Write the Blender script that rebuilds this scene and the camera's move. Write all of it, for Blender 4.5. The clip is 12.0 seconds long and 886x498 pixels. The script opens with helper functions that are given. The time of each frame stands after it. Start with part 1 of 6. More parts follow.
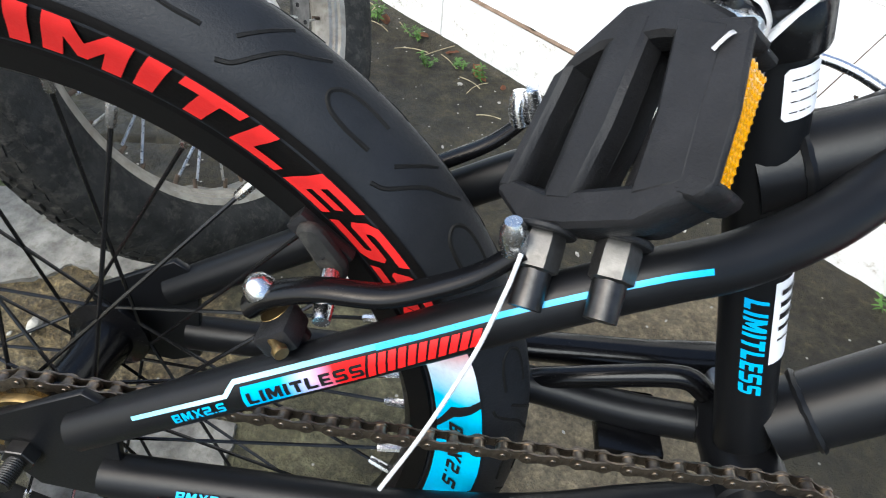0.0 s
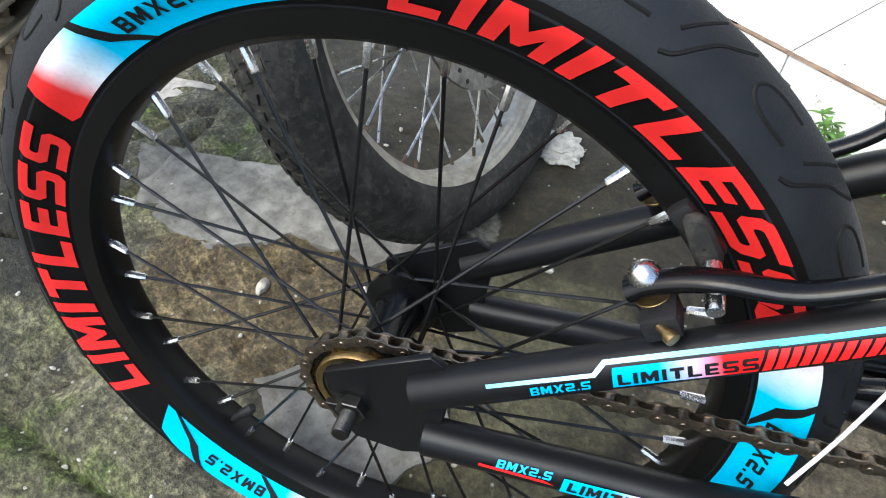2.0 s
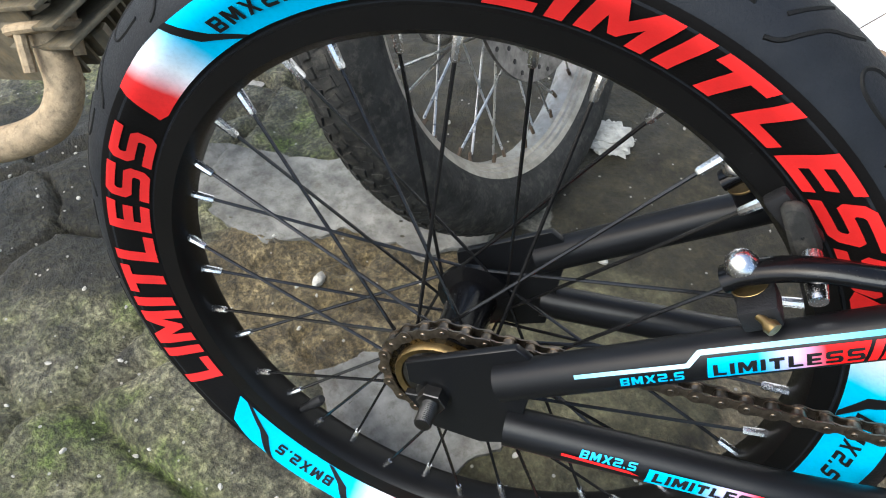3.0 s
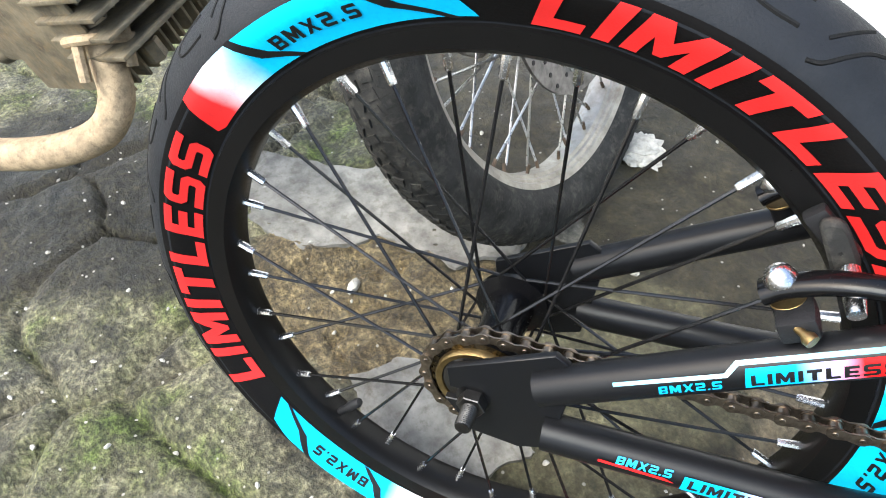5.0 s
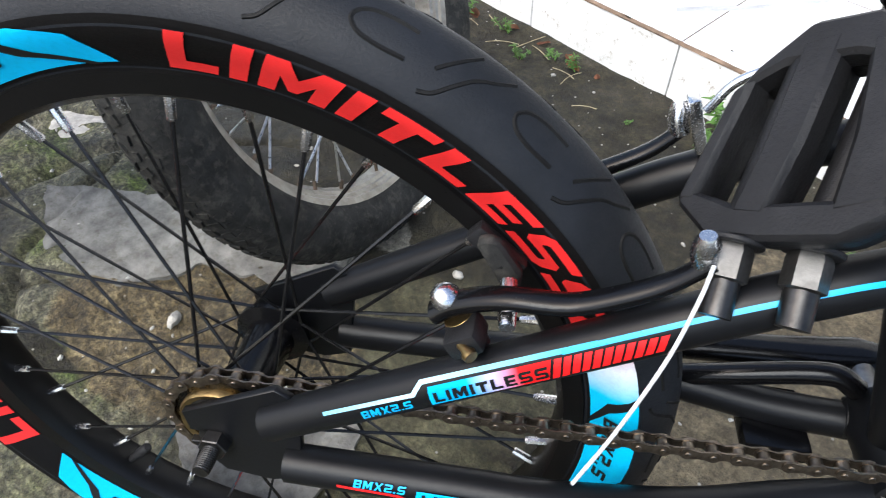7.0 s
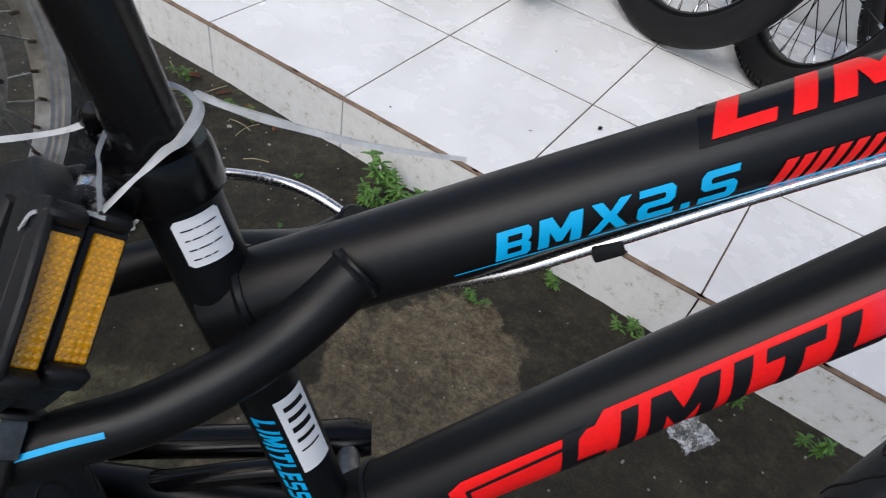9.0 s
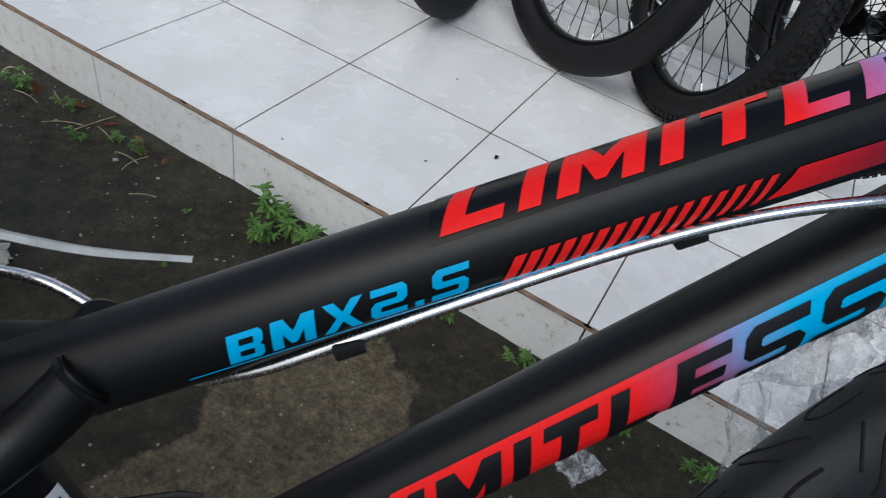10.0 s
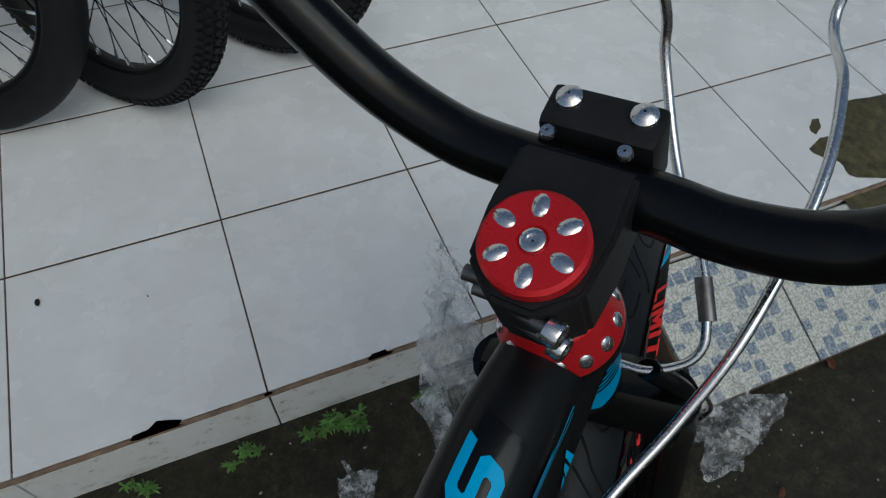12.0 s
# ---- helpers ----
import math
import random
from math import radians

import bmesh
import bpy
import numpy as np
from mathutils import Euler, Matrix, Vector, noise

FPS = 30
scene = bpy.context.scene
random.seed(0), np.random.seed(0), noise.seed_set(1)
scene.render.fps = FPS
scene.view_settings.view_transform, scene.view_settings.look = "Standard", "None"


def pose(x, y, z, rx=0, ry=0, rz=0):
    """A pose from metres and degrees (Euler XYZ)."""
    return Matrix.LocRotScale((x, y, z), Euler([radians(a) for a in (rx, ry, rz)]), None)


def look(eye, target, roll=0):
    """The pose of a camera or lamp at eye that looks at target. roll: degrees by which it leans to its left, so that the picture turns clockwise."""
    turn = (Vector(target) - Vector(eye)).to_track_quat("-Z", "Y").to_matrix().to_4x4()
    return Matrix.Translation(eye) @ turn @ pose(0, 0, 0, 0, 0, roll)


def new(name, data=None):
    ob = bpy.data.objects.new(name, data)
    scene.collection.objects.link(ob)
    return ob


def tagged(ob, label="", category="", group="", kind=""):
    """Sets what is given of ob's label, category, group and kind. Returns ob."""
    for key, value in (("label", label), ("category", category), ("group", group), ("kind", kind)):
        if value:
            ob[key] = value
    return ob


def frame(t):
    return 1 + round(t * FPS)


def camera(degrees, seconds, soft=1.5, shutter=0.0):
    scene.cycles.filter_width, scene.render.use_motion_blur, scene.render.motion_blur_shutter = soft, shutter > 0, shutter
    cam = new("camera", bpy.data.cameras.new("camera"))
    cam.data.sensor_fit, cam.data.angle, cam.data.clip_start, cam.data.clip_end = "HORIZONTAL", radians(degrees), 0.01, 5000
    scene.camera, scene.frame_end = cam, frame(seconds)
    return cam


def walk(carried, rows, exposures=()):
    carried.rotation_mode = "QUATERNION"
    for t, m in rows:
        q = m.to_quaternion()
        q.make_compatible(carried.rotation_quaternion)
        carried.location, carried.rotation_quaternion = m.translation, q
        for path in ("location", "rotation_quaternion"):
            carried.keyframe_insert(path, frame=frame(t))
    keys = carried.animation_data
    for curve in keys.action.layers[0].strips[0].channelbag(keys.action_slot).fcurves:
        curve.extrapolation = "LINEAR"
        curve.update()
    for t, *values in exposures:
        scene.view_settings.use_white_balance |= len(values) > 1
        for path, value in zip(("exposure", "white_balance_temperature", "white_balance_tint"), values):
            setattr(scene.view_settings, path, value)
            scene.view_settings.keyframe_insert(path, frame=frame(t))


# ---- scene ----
cam = camera(67.7, 12.0, soft=1.0, shutter=0.15)
PATH = [
    (0, (0.759, -0.831, 0.642), (-0.108, 0.203, -0.834), 6.3),
    (0.5, (0.733, -0.856, 0.647), (-0.176, 0.13, -0.836), 5.2),
    (1, (0.714, -0.884, 0.641), (-0.254, 0.011, -0.863), 3.4),
    (1.5, (0.696, -0.907, 0.645), (-0.331, -0.061, -0.848), 2.1),
    (2, (0.683, -0.928, 0.642), (-0.362, -0.138, -0.869), 0.8),
    (2.5, (0.676, -0.938, 0.641), (-0.377, -0.187, -0.885), -0.8),
    (3, (0.668, -0.952, 0.644), (-0.417, -0.245, -0.881), -2.8),
    (3.5, (0.666, -0.966, 0.649), (-0.44, -0.291, -0.875), -3.5),
    (3.7, (0.662, -0.971, 0.649), (-0.452, -0.303, -0.872), -2.9),
    (5.3, (0.676, -0.961, 0.659), (-0.468, -0.299, -0.842), -4.4),
    (5.5, (0.682, -0.951, 0.661), (-0.45, -0.264, -0.837), -4.5),
    (6, (0.697, -0.927, 0.661), (-0.386, -0.192, -0.852), -4.2),
    (6.5, (0.712, -0.899, 0.66), (-0.32, -0.119, -0.865), -3.5),
    (6.7, (0.718, -0.89, 0.661), (-0.296, -0.08, -0.861), -2.7),
    (8.3, (0.808, -0.736, 0.672), (0.034, 0.408, -0.775), 7.4),
    (8.5, (0.826, -0.721, 0.679), (0.101, 0.47, -0.755), 9.4),
    (9, (0.862, -0.693, 0.694), (0.247, 0.575, -0.726), 12.4),
    (9.5, (0.885, -0.662, 0.711), (0.326, 0.685, -0.658), 14.2),
    (10, (0.907, -0.63, 0.722), (0.411, 0.744, -0.645), 15.2),
    (10.5, (0.925, -0.562, 0.755), (0.634, 0.887, -0.593), 12.2),
    (10.8, (0.94, -0.53, 0.822), (0.68, 0.845, -0.607), 4.0),
    (11, (0.935, -0.522, 0.866), (0.91, 0.779, -0.653), 2.9),
    (11.2, (0.94, -0.474, 0.877), (1.111, 0.756, -0.691), 3.4),
    (11.5, (0.93, -0.431, 0.907), (1.305, 0.775, -0.643), 5.3),
    (12, (0.948, -0.385, 0.901), (1.449, 0.665, -0.726), 4.1),
]
LIGHT = [(0, 1.5, 6500, 6), (2.0, 1.55, 6500, 6), (3.7, 1.68, 6600, 6), (5.3, 2.22, 6700, 7), (6.0, 1.7, 6600, 8), (6.7, 1.5, 6500, 9), (8.3, 0.8, 6500, 10), (9.0, 0.35, 6500, 10), (9.5, 0.15, 6450, 9), (10.0, 0.0, 6350, 6), (10.5, -0.3, 6200, 2), (11.0, -0.5, 6200, 1), (11.5, -0.72, 6250, 1), (12.0, -0.78, 6300, 1)]
walk(cam, [(t, look(eye, target, roll)) for t, eye, target, roll in PATH], LIGHT)

# ---- world and light ----
world = bpy.data.worlds.new("sky")
scene.world = world
world.use_nodes = True
wn = world.node_tree
sky = wn.nodes.new("ShaderNodeTexSky")
sky.sky_type, sky.sun_disc = "NISHITA", False
sky.sun_elevation, sky.sun_rotation = radians(52), radians(200)
sky.air_density, sky.dust_density = 1.0, 3.0
wn.links.new(sky.outputs[0], wn.nodes["Background"].inputs[0])
wn.nodes["Background"].inputs[1].default_value = 0.13
sun = new("sun", bpy.data.lights.new("sun", "SUN"))
sun.data.energy, sun.data.angle, sun.data.color = 1.3, radians(40), (0.97, 1.0, 0.99)
sun.matrix_world = look((0, 0, 0), (-0.25, 0.75, -1.0))


# ---- materials ----
def node_of(nt, kind, **inputs):
    n = nt.nodes.new(kind)
    for key, value in inputs.items():
        n.inputs[key.replace("_", " ")].default_value = value
    return n


def ramp(nt, fac, stops):
    r = nt.nodes.new("ShaderNodeValToRGB")
    el = r.color_ramp.elements
    while len(el) < len(stops):
        el.new(0.5)
    for e, (p, c) in zip(el, stops):
        e.position, e.color = p, (*c, 1)
    nt.links.new(fac, r.inputs[0])
    return r.outputs[0]


def mix(nt, fac, a, b, mode="MIX"):
    m = nt.nodes.new("ShaderNodeMix")
    m.data_type, m.blend_type = "RGBA", mode
    for sock, v in ((m.inputs[0], fac), (m.inputs[6], a), (m.inputs[7], b)):
        if hasattr(v, "is_linked"):
            nt.links.new(v, sock)
        elif isinstance(v, tuple):
            sock.default_value = (*v, 1)
        else:
            sock.default_value = v
    return m.outputs[2]


def math_node(nt, op, a, b=0.0, clamp=False):
    m = nt.nodes.new("ShaderNodeMath")
    m.operation, m.use_clamp = op, clamp
    for sock, v in zip(m.inputs, (a, b)):
        if hasattr(v, "is_linked"):
            nt.links.new(v, sock)
        else:
            sock.default_value = v
    return m.outputs[0]


def noise_of(nt, scale, detail=4.0, rough=0.55, vec=None):
    n = node_of(nt, "ShaderNodeTexNoise", Scale=scale, Detail=detail, Roughness=rough)
    if vec is not None:
        nt.links.new(vec, n.inputs["Vector"])
    return n.outputs[0]


def start(name):
    m = bpy.data.materials.new(name)
    m.use_nodes = True
    nt = m.node_tree
    return m, nt, nt.nodes["Principled BSDF"], nt.nodes.new("ShaderNodeTexCoord")


def bump(nt, bsdf, height, strength, dist):
    b = node_of(nt, "ShaderNodeBump", Strength=strength, Distance=dist)
    nt.links.new(height, b.inputs["Height"])
    nt.links.new(b.outputs[0], bsdf.inputs["Normal"])


def surface(name, color, rough=0.5, metal=0.0, vary=0.12, grain=400.0, relief=0.15, stain=25.0, coat=0.0, dust=None, shine=0.24):
    """A worn surface: colour varied at two scales, fine relief, uneven gloss, and dust where given."""
    m, nt, b, co = start(name)
    obj = co.outputs["Object"]
    big, fine = noise_of(nt, stain, 5, 0.6, obj), noise_of(nt, grain, 3, 0.6, obj)
    dark = tuple(c * (1 - 2 * vary) for c in color)
    lite = tuple(min(1, c * (1 + vary)) for c in color)
    col = ramp(nt, big, [(0.3, dark), (0.7, lite)])
    if dust:
        speck = math_node(nt, "MULTIPLY", ramp(nt, noise_of(nt, stain * 2.2, 6, 0.7, obj), [(0.5, (0, 0, 0)), (0.75, (1, 1, 1))]), dust[1])
        col = mix(nt, speck, col, dust[0])
    nt.links.new(col, b.inputs["Base Color"])
    r = ramp(nt, fine, [(0.2, (max(0, rough - 0.1),) * 3), (0.8, (min(1, rough + 0.12),) * 3)])
    nt.links.new(r, b.inputs["Roughness"])
    b.inputs["Metallic"].default_value = metal
    b.inputs["Coat Weight"].default_value = coat
    b.inputs["Specular IOR Level"].default_value = 0.5 if metal or max(color) > 0.05 else shine
    if relief:
        bump(nt, b, fine, relief, 0.001)
    return m


def printed(name, stops, rough=0.35, axis=0):
    """A printed sticker whose ink runs along its length by the given stops."""
    m, nt, b, co = start(name)
    sep = nt.nodes.new("ShaderNodeSeparateXYZ")
    nt.links.new(co.outputs["UV"], sep.inputs[0])
    wob = math_node(nt, "MULTIPLY", math_node(nt, "SUBTRACT", noise_of(nt, 30, 3, 0.6, co.outputs["Object"]), 0.5), 0.04)
    col = ramp(nt, math_node(nt, "ADD", sep.outputs[axis], wob), stops)
    worn = ramp(nt, noise_of(nt, 350, 5, 0.7, co.outputs["Object"]), [(0.25, (0.86,) * 3), (0.55, (1, 1, 1))])
    nt.links.new(mix(nt, 1.0, col, worn, "MULTIPLY"), b.inputs["Base Color"])
    b.inputs["Roughness"].default_value = rough
    b.inputs["Specular IOR Level"].default_value = 0.14
    return m


RED, CYAN, INK = (0.74, 0.012, 0.013), (0.0, 0.38, 0.72), (0.008, 0.008, 0.009)
paint = surface("matte black paint", (0.0052, 0.0056, 0.0066), 0.36, 0.0, 0.1, 900, 0.05, 20, shine=0.22)
gloss = surface("gloss black paint", (0.003, 0.003, 0.0035), 0.2, 0.0, 0.1, 500, 0.02, 20)
parked_rubber = surface("dark bicycle tyre rubber", (0.009, 0.009, 0.0095), 0.6, 0.0, 0.15, 700, 0.25, 30)
rubber = surface("tyre rubber", (0.011, 0.0125, 0.0155), 0.5, 0.0, 0.15, 700, 0.25, 30, dust=((0.05, 0.05, 0.05), 0.1), shine=0.2)
sidewall = surface("tyre sidewall", (0.0038, 0.0034, 0.0034), 0.55, 0.0, 0.15, 900, 0.15, 30, shine=0.13)
plastic = surface("black plastic", (0.011, 0.011, 0.012), 0.48, 0.0, 0.2, 800, 0.3, 40, dust=((0.06, 0.06, 0.06), 0.1))
spoke_black = surface("black spoke wire", (0.016, 0.016, 0.017), 0.2, 0.6, 0.1, 900, 0.02, 60)
rim_paint = surface("black rim paint", (0.0036, 0.0035, 0.0035), 0.36, 0.0, 0.12, 600, 0.05, 20, shine=0.2)
chrome = surface("bright zinc", (0.68, 0.68, 0.69), 0.22, 1.0, 0.1, 900, 0.015, 60)
steel = surface("dull steel", (0.2, 0.195, 0.19), 0.42, 1.0, 0.25, 900, 0.08, 90)
stub_steel = surface("worn grey steel", (0.11, 0.108, 0.105), 0.4, 0.9, 0.25, 900, 0.08, 90)
dark_steel = surface("blackened steel", (0.06, 0.058, 0.057), 0.38, 0.9, 0.25, 900, 0.08, 90)
chain_steel = surface("oily chain steel", (0.2, 0.165, 0.13), 0.38, 1.0, 0.35, 500, 0.3, 150)
brass = surface("brass plating", (0.27, 0.19, 0.085), 0.42, 1.0, 0.2, 800, 0.2, 90)
wire = surface("bare cable", (0.75, 0.75, 0.74), 0.35, 0.4, 0.1, 1500, 0.4, 90)
red_anod = surface("red anodised metal", (0.62, 0.012, 0.02), 0.32, 0.35, 0.06, 900, 0.008, 40)
amber = surface("amber reflector", (0.85, 0.36, 0.0), 0.15, 0.0, 0.25, 60, 0.0, 500, coat=0.8)
label_white = surface("white label", (0.78, 0.78, 0.8), 0.45, 0.0, 0.04, 500, 0.02, 40)
ink = surface("black ink", INK, 0.35, 0.0, 0.05, 500, 0.0, 40)
cyan_ink = surface("cyan ink", CYAN, 0.32, 0.0, 0.06, 900, 0.0, 60)
red_ink = surface("red ink", RED, 0.32, 0.0, 0.06, 900, 0.0, 60)
tyre_red = surface("red tyre print", (0.68, 0.018, 0.018), 0.5, 0.0, 0.06, 900, 0.1, 60)
word_fade = printed("red to cyan print", [(0.0, RED), (0.53, RED), (0.65, (0.42, 0.12, 0.3)), (0.7, (0.28, 0.24, 0.56)), (0.78, CYAN), (1.0, CYAN)])
dt_fade = printed("down tube print", [(0.0, RED), (0.6, RED), (0.69, (0.36, 0.06, 0.13)), (0.75, (0.14, 0.28, 0.56)), (0.81, CYAN), (1.0, CYAN)])
dt_word = surface("down tube lettering", (0.006, 0.006, 0.008), 0.35, 0.0, 0.05, 500, 0.0, 40)
stay_fade = printed("stay panel print", [(0.0, CYAN), (0.35, CYAN), (0.55, (0.5, 0.45, 0.75)), (0.75, RED), (1.0, RED)])
stripe_fade = printed("white to cyan stripe", [(0.0, (0.2, 0.58, 0.78)), (0.35, (0.42, 0.7, 0.82)), (0.7, (0.2, 0.6, 0.8)), (1.0, CYAN)])
tyre_fade = printed("tyre panel print", [(0.0, (0.72, 0.02, 0.02)), (0.11, (0.72, 0.03, 0.03)), (0.17, (0.76, 0.6, 0.63)), (0.215, (0.74, 0.8, 0.85)), (0.33, (0.0, 0.46, 0.74)), (1.0, (0.0, 0.42, 0.74))], 0.5)
tile_mat, nt, b, co = start("white glazed tile")
info = nt.nodes.new("ShaderNodeObjectInfo")
geo = nt.nodes.new("ShaderNodeNewGeometry")
dirt = ramp(nt, noise_of(nt, 9, 6, 0.65, geo.outputs["Position"]), [(0.35, (0.70, 0.695, 0.69)), (0.65, (0.78, 0.78, 0.785))])
tint = ramp(nt, info.outputs["Random"], [(0.0, (0.95, 0.95, 0.95)), (1.0, (1, 1, 1))])
spots = ramp(nt, noise_of(nt, 130, 2, 0.5, geo.outputs["Position"]), [(0.17, (0.45, 0.42, 0.38)), (0.24, (1, 1, 1))])
nt.links.new(mix(nt, 1.0, mix(nt, 1.0, dirt, tint, "MULTIPLY"), spots, "MULTIPLY"), b.inputs["Base Color"])
nt.links.new(ramp(nt, noise_of(nt, 14, 4, 0.6, geo.outputs["Position"]), [(0.3, (0.16,) * 3), (0.7, (0.34,) * 3)]), b.inputs["Roughness"])
bump(nt, b, noise_of(nt, 40, 3, 0.5, geo.outputs["Position"]), 0.03, 0.002)
riser_mat, nt, b, co = start("splashed white riser tile")
geo = nt.nodes.new("ShaderNodeNewGeometry")
mud = ramp(nt, noise_of(nt, 42, 7, 0.78, geo.outputs["Position"]), [(0.33, (0.2, 0.16, 0.12)), (0.385, (0.62, 0.6, 0.56)), (0.44, (0.75, 0.75, 0.74)), (0.6, (0.81, 0.81, 0.81))])
nt.links.new(mud, b.inputs["Base Color"])
b.inputs["Roughness"].default_value = 0.35
grout_mat = surface("brown cement joint", (0.1, 0.068, 0.045), 0.9, 0.0, 0.25, 300, 0.8, 40)
mortar_mat = surface("brown edge mortar", (0.22, 0.15, 0.105), 0.9, 0.0, 0.25, 300, 0.8, 40)
moss_mat = surface("mossy soil", (0.085, 0.075, 0.035), 0.95, 0.0, 0.35, 220, 1.0, 45, dust=((0.02, 0.018, 0.012), 0.6))
chip_mat = surface("dark broken tile body", (0.07, 0.047, 0.03), 0.95, 0.0, 0.3, 300, 0.8, 60)
alu = surface("weathered aluminium", (0.55, 0.545, 0.53), 0.3, 0.95, 0.25, 400, 0.15, 60, dust=((0.22, 0.19, 0.15), 0.4))
rim_alloy = surface("scuffed rim alloy", (0.36, 0.34, 0.3), 0.4, 0.6, 0.2, 500, 0.2, 30, dust=((0.17, 0.14, 0.105), 0.75))
rusty = surface("rusty spoke nipple", (0.13, 0.09, 0.06), 0.6, 0.4, 0.3, 600, 0.3, 90)
old_rubber = surface("dusty worn rubber", (0.022, 0.022, 0.021), 0.75, 0.0, 0.3, 300, 0.6, 40, dust=((0.13, 0.12, 0.1), 0.45))
engine_metal = surface("muddy cast aluminium", (0.16, 0.135, 0.092), 0.6, 0.3, 0.3, 250, 0.6, 35, dust=((0.24, 0.17, 0.09), 0.75))
pipe_mud = surface("muddy exhaust pipe", (0.33, 0.245, 0.15), 0.75, 0.05, 0.2, 260, 0.8, 70, dust=((0.06, 0.045, 0.03), 0.75))
leaf_mat = surface("weed leaf", (0.095, 0.21, 0.035), 0.5, 0.0, 0.3, 300, 0.1, 60)
dead_leaf = surface("dead leaf", (0.25, 0.1, 0.05), 0.8, 0.0, 0.3, 300, 0.3, 60)
stone_mat = surface("pale stone chip", (0.48, 0.46, 0.41), 0.85, 0.0, 0.2, 400, 0.5, 90)
wall_mat = surface("white wall paint", (0.72, 0.72, 0.7), 0.7, 0.0, 0.06, 200, 0.2, 4)
seal_mat, nt, b, co = start("clear plastic wrap")
b.inputs["Base Color"].default_value = (0.85, 0.86, 0.87, 1)
b.inputs["Roughness"].default_value = 0.12
nt.links.new(ramp(nt, noise_of(nt, 70, 5, 0.7, co.outputs["Object"]), [(0.38, (0.06,) * 3), (0.68, (0.6,) * 3)]), b.inputs["Alpha"])
bump(nt, b, noise_of(nt, 120, 5, 0.7, co.outputs["Object"]), 0.8, 0.004)
bag_mat, nt, b, co = start("cloudy plastic bag")
b.inputs["Base Color"].default_value = (0.8, 0.81, 0.82, 1)
b.inputs["Roughness"].default_value = 0.2
nt.links.new(ramp(nt, noise_of(nt, 45, 5, 0.6, co.outputs["Object"]), [(0.3, (0.55,) * 3), (0.65, (0.95,) * 3)]), b.inputs["Alpha"])
bump(nt, b, noise_of(nt, 60, 4, 0.6, co.outputs["Object"]), 0.6, 0.004)
strap_mat = surface("translucent strap", (0.72, 0.73, 0.74), 0.3, 0.0, 0.1, 300, 0.3, 90)

concrete_mat = surface("grey worn concrete", (0.185, 0.178, 0.16), 0.88, 0.0, 0.3, 170, 1.0, 34, dust=((0.07, 0.062, 0.042), 0.85))

# ground: damp mossy concrete, pale slabs, bare soil
ground_mat, nt, b, co = start("broken mossy concrete ground")
geo = nt.nodes.new("ShaderNodeNewGeometry")
pos = geo.outputs["Position"]
warp = nt.nodes.new("ShaderNodeVectorMath")
warp.operation = "MULTIPLY_ADD"
wn1 = node_of(nt, "ShaderNodeTexNoise", Scale=9.0, Detail=5.0, Roughness=0.6)
nt.links.new(pos, wn1.inputs["Vector"])
nt.links.new(wn1.outputs[1], warp.inputs[0])
warp.inputs[1].default_value = (0.16, 0.16, 0.0)
nt.links.new(pos, warp.inputs[2])


def blob(cx, cy, rx, ry, turn, soft=0.12):
    """A mask of one patch of ground with an uneven outline."""
    mp = nt.nodes.new("ShaderNodeMapping")
    mp.vector_type = "TEXTURE"
    mp.inputs["Location"].default_value = (cx + 0.08, cy + 0.08, 0)
    mp.inputs["Rotation"].default_value = (0, 0, radians(turn))
    mp.inputs["Scale"].default_value = (rx, ry, 1000)
    nt.links.new(warp.outputs[0], mp.inputs[0])
    ln = nt.nodes.new("ShaderNodeVectorMath")
    ln.operation = "LENGTH"
    nt.links.new(mp.outputs[0], ln.inputs[0])
    return ramp(nt, ln.outputs["Value"], [(1 - soft, (1, 1, 1)), (1.0, (0, 0, 0))])


def either(a, c):
    return mix(nt, 1.0, a, c, "LIGHTEN")


n_big, n_mid, n_fine = noise_of(nt, 4, 6, 0.65, pos), noise_of(nt, 22, 8, 0.7, pos), noise_of(nt, 160, 6, 0.7, pos)
damp = ramp(nt, n_mid, [(0.3, (0.013, 0.011, 0.006)), (0.5, (0.03, 0.026, 0.0145)), (0.72, (0.066, 0.058, 0.034))])
green = ramp(nt, noise_of(nt, 8, 6, 0.65, pos), [(0.36, (0.03, 0.028, 0.02)), (0.44, (0.12, 0.118, 0.088)), (0.54, (0.1, 0.105, 0.06)), (0.64, (0.07, 0.1, 0.026))])
moss = mix(nt, 1.0, green, ramp(nt, n_mid, [(0.28, (0.22,) * 3), (0.45, (0.8,) * 3), (0.62, (1.5,) * 3), (0.8, (2.4,) * 3)]), "MULTIPLY")
dry = ramp(nt, n_mid, [(0.3, (0.105, 0.086, 0.058)), (0.5, (0.16, 0.134, 0.094)), (0.72, (0.23, 0.196, 0.142))])
slab = ramp(nt, n_mid, [(0.3, (0.17, 0.165, 0.155)), (0.5, (0.25, 0.245, 0.235)), (0.72, (0.33, 0.325, 0.31))])
soil = ramp(nt, n_mid, [(0.3, (0.045, 0.034, 0.018)), (0.5, (0.12, 0.096, 0.056)), (0.72, (0.24, 0.2, 0.125))])
m_moss = either(blob(0.0, -1.15, 0.62, 0.28, 12), blob(0.35, -1.15, 0.5, 0.2, 40))
m_moss = either(m_moss, blob(-0.5, -0.95, 0.6, 0.3, 20))
m_olive = either(blob(0.42, -0.62, 0.17, 0.13, 35, 0.3), blob(0.5, -0.78, 0.18, 0.12, 20, 0.3))
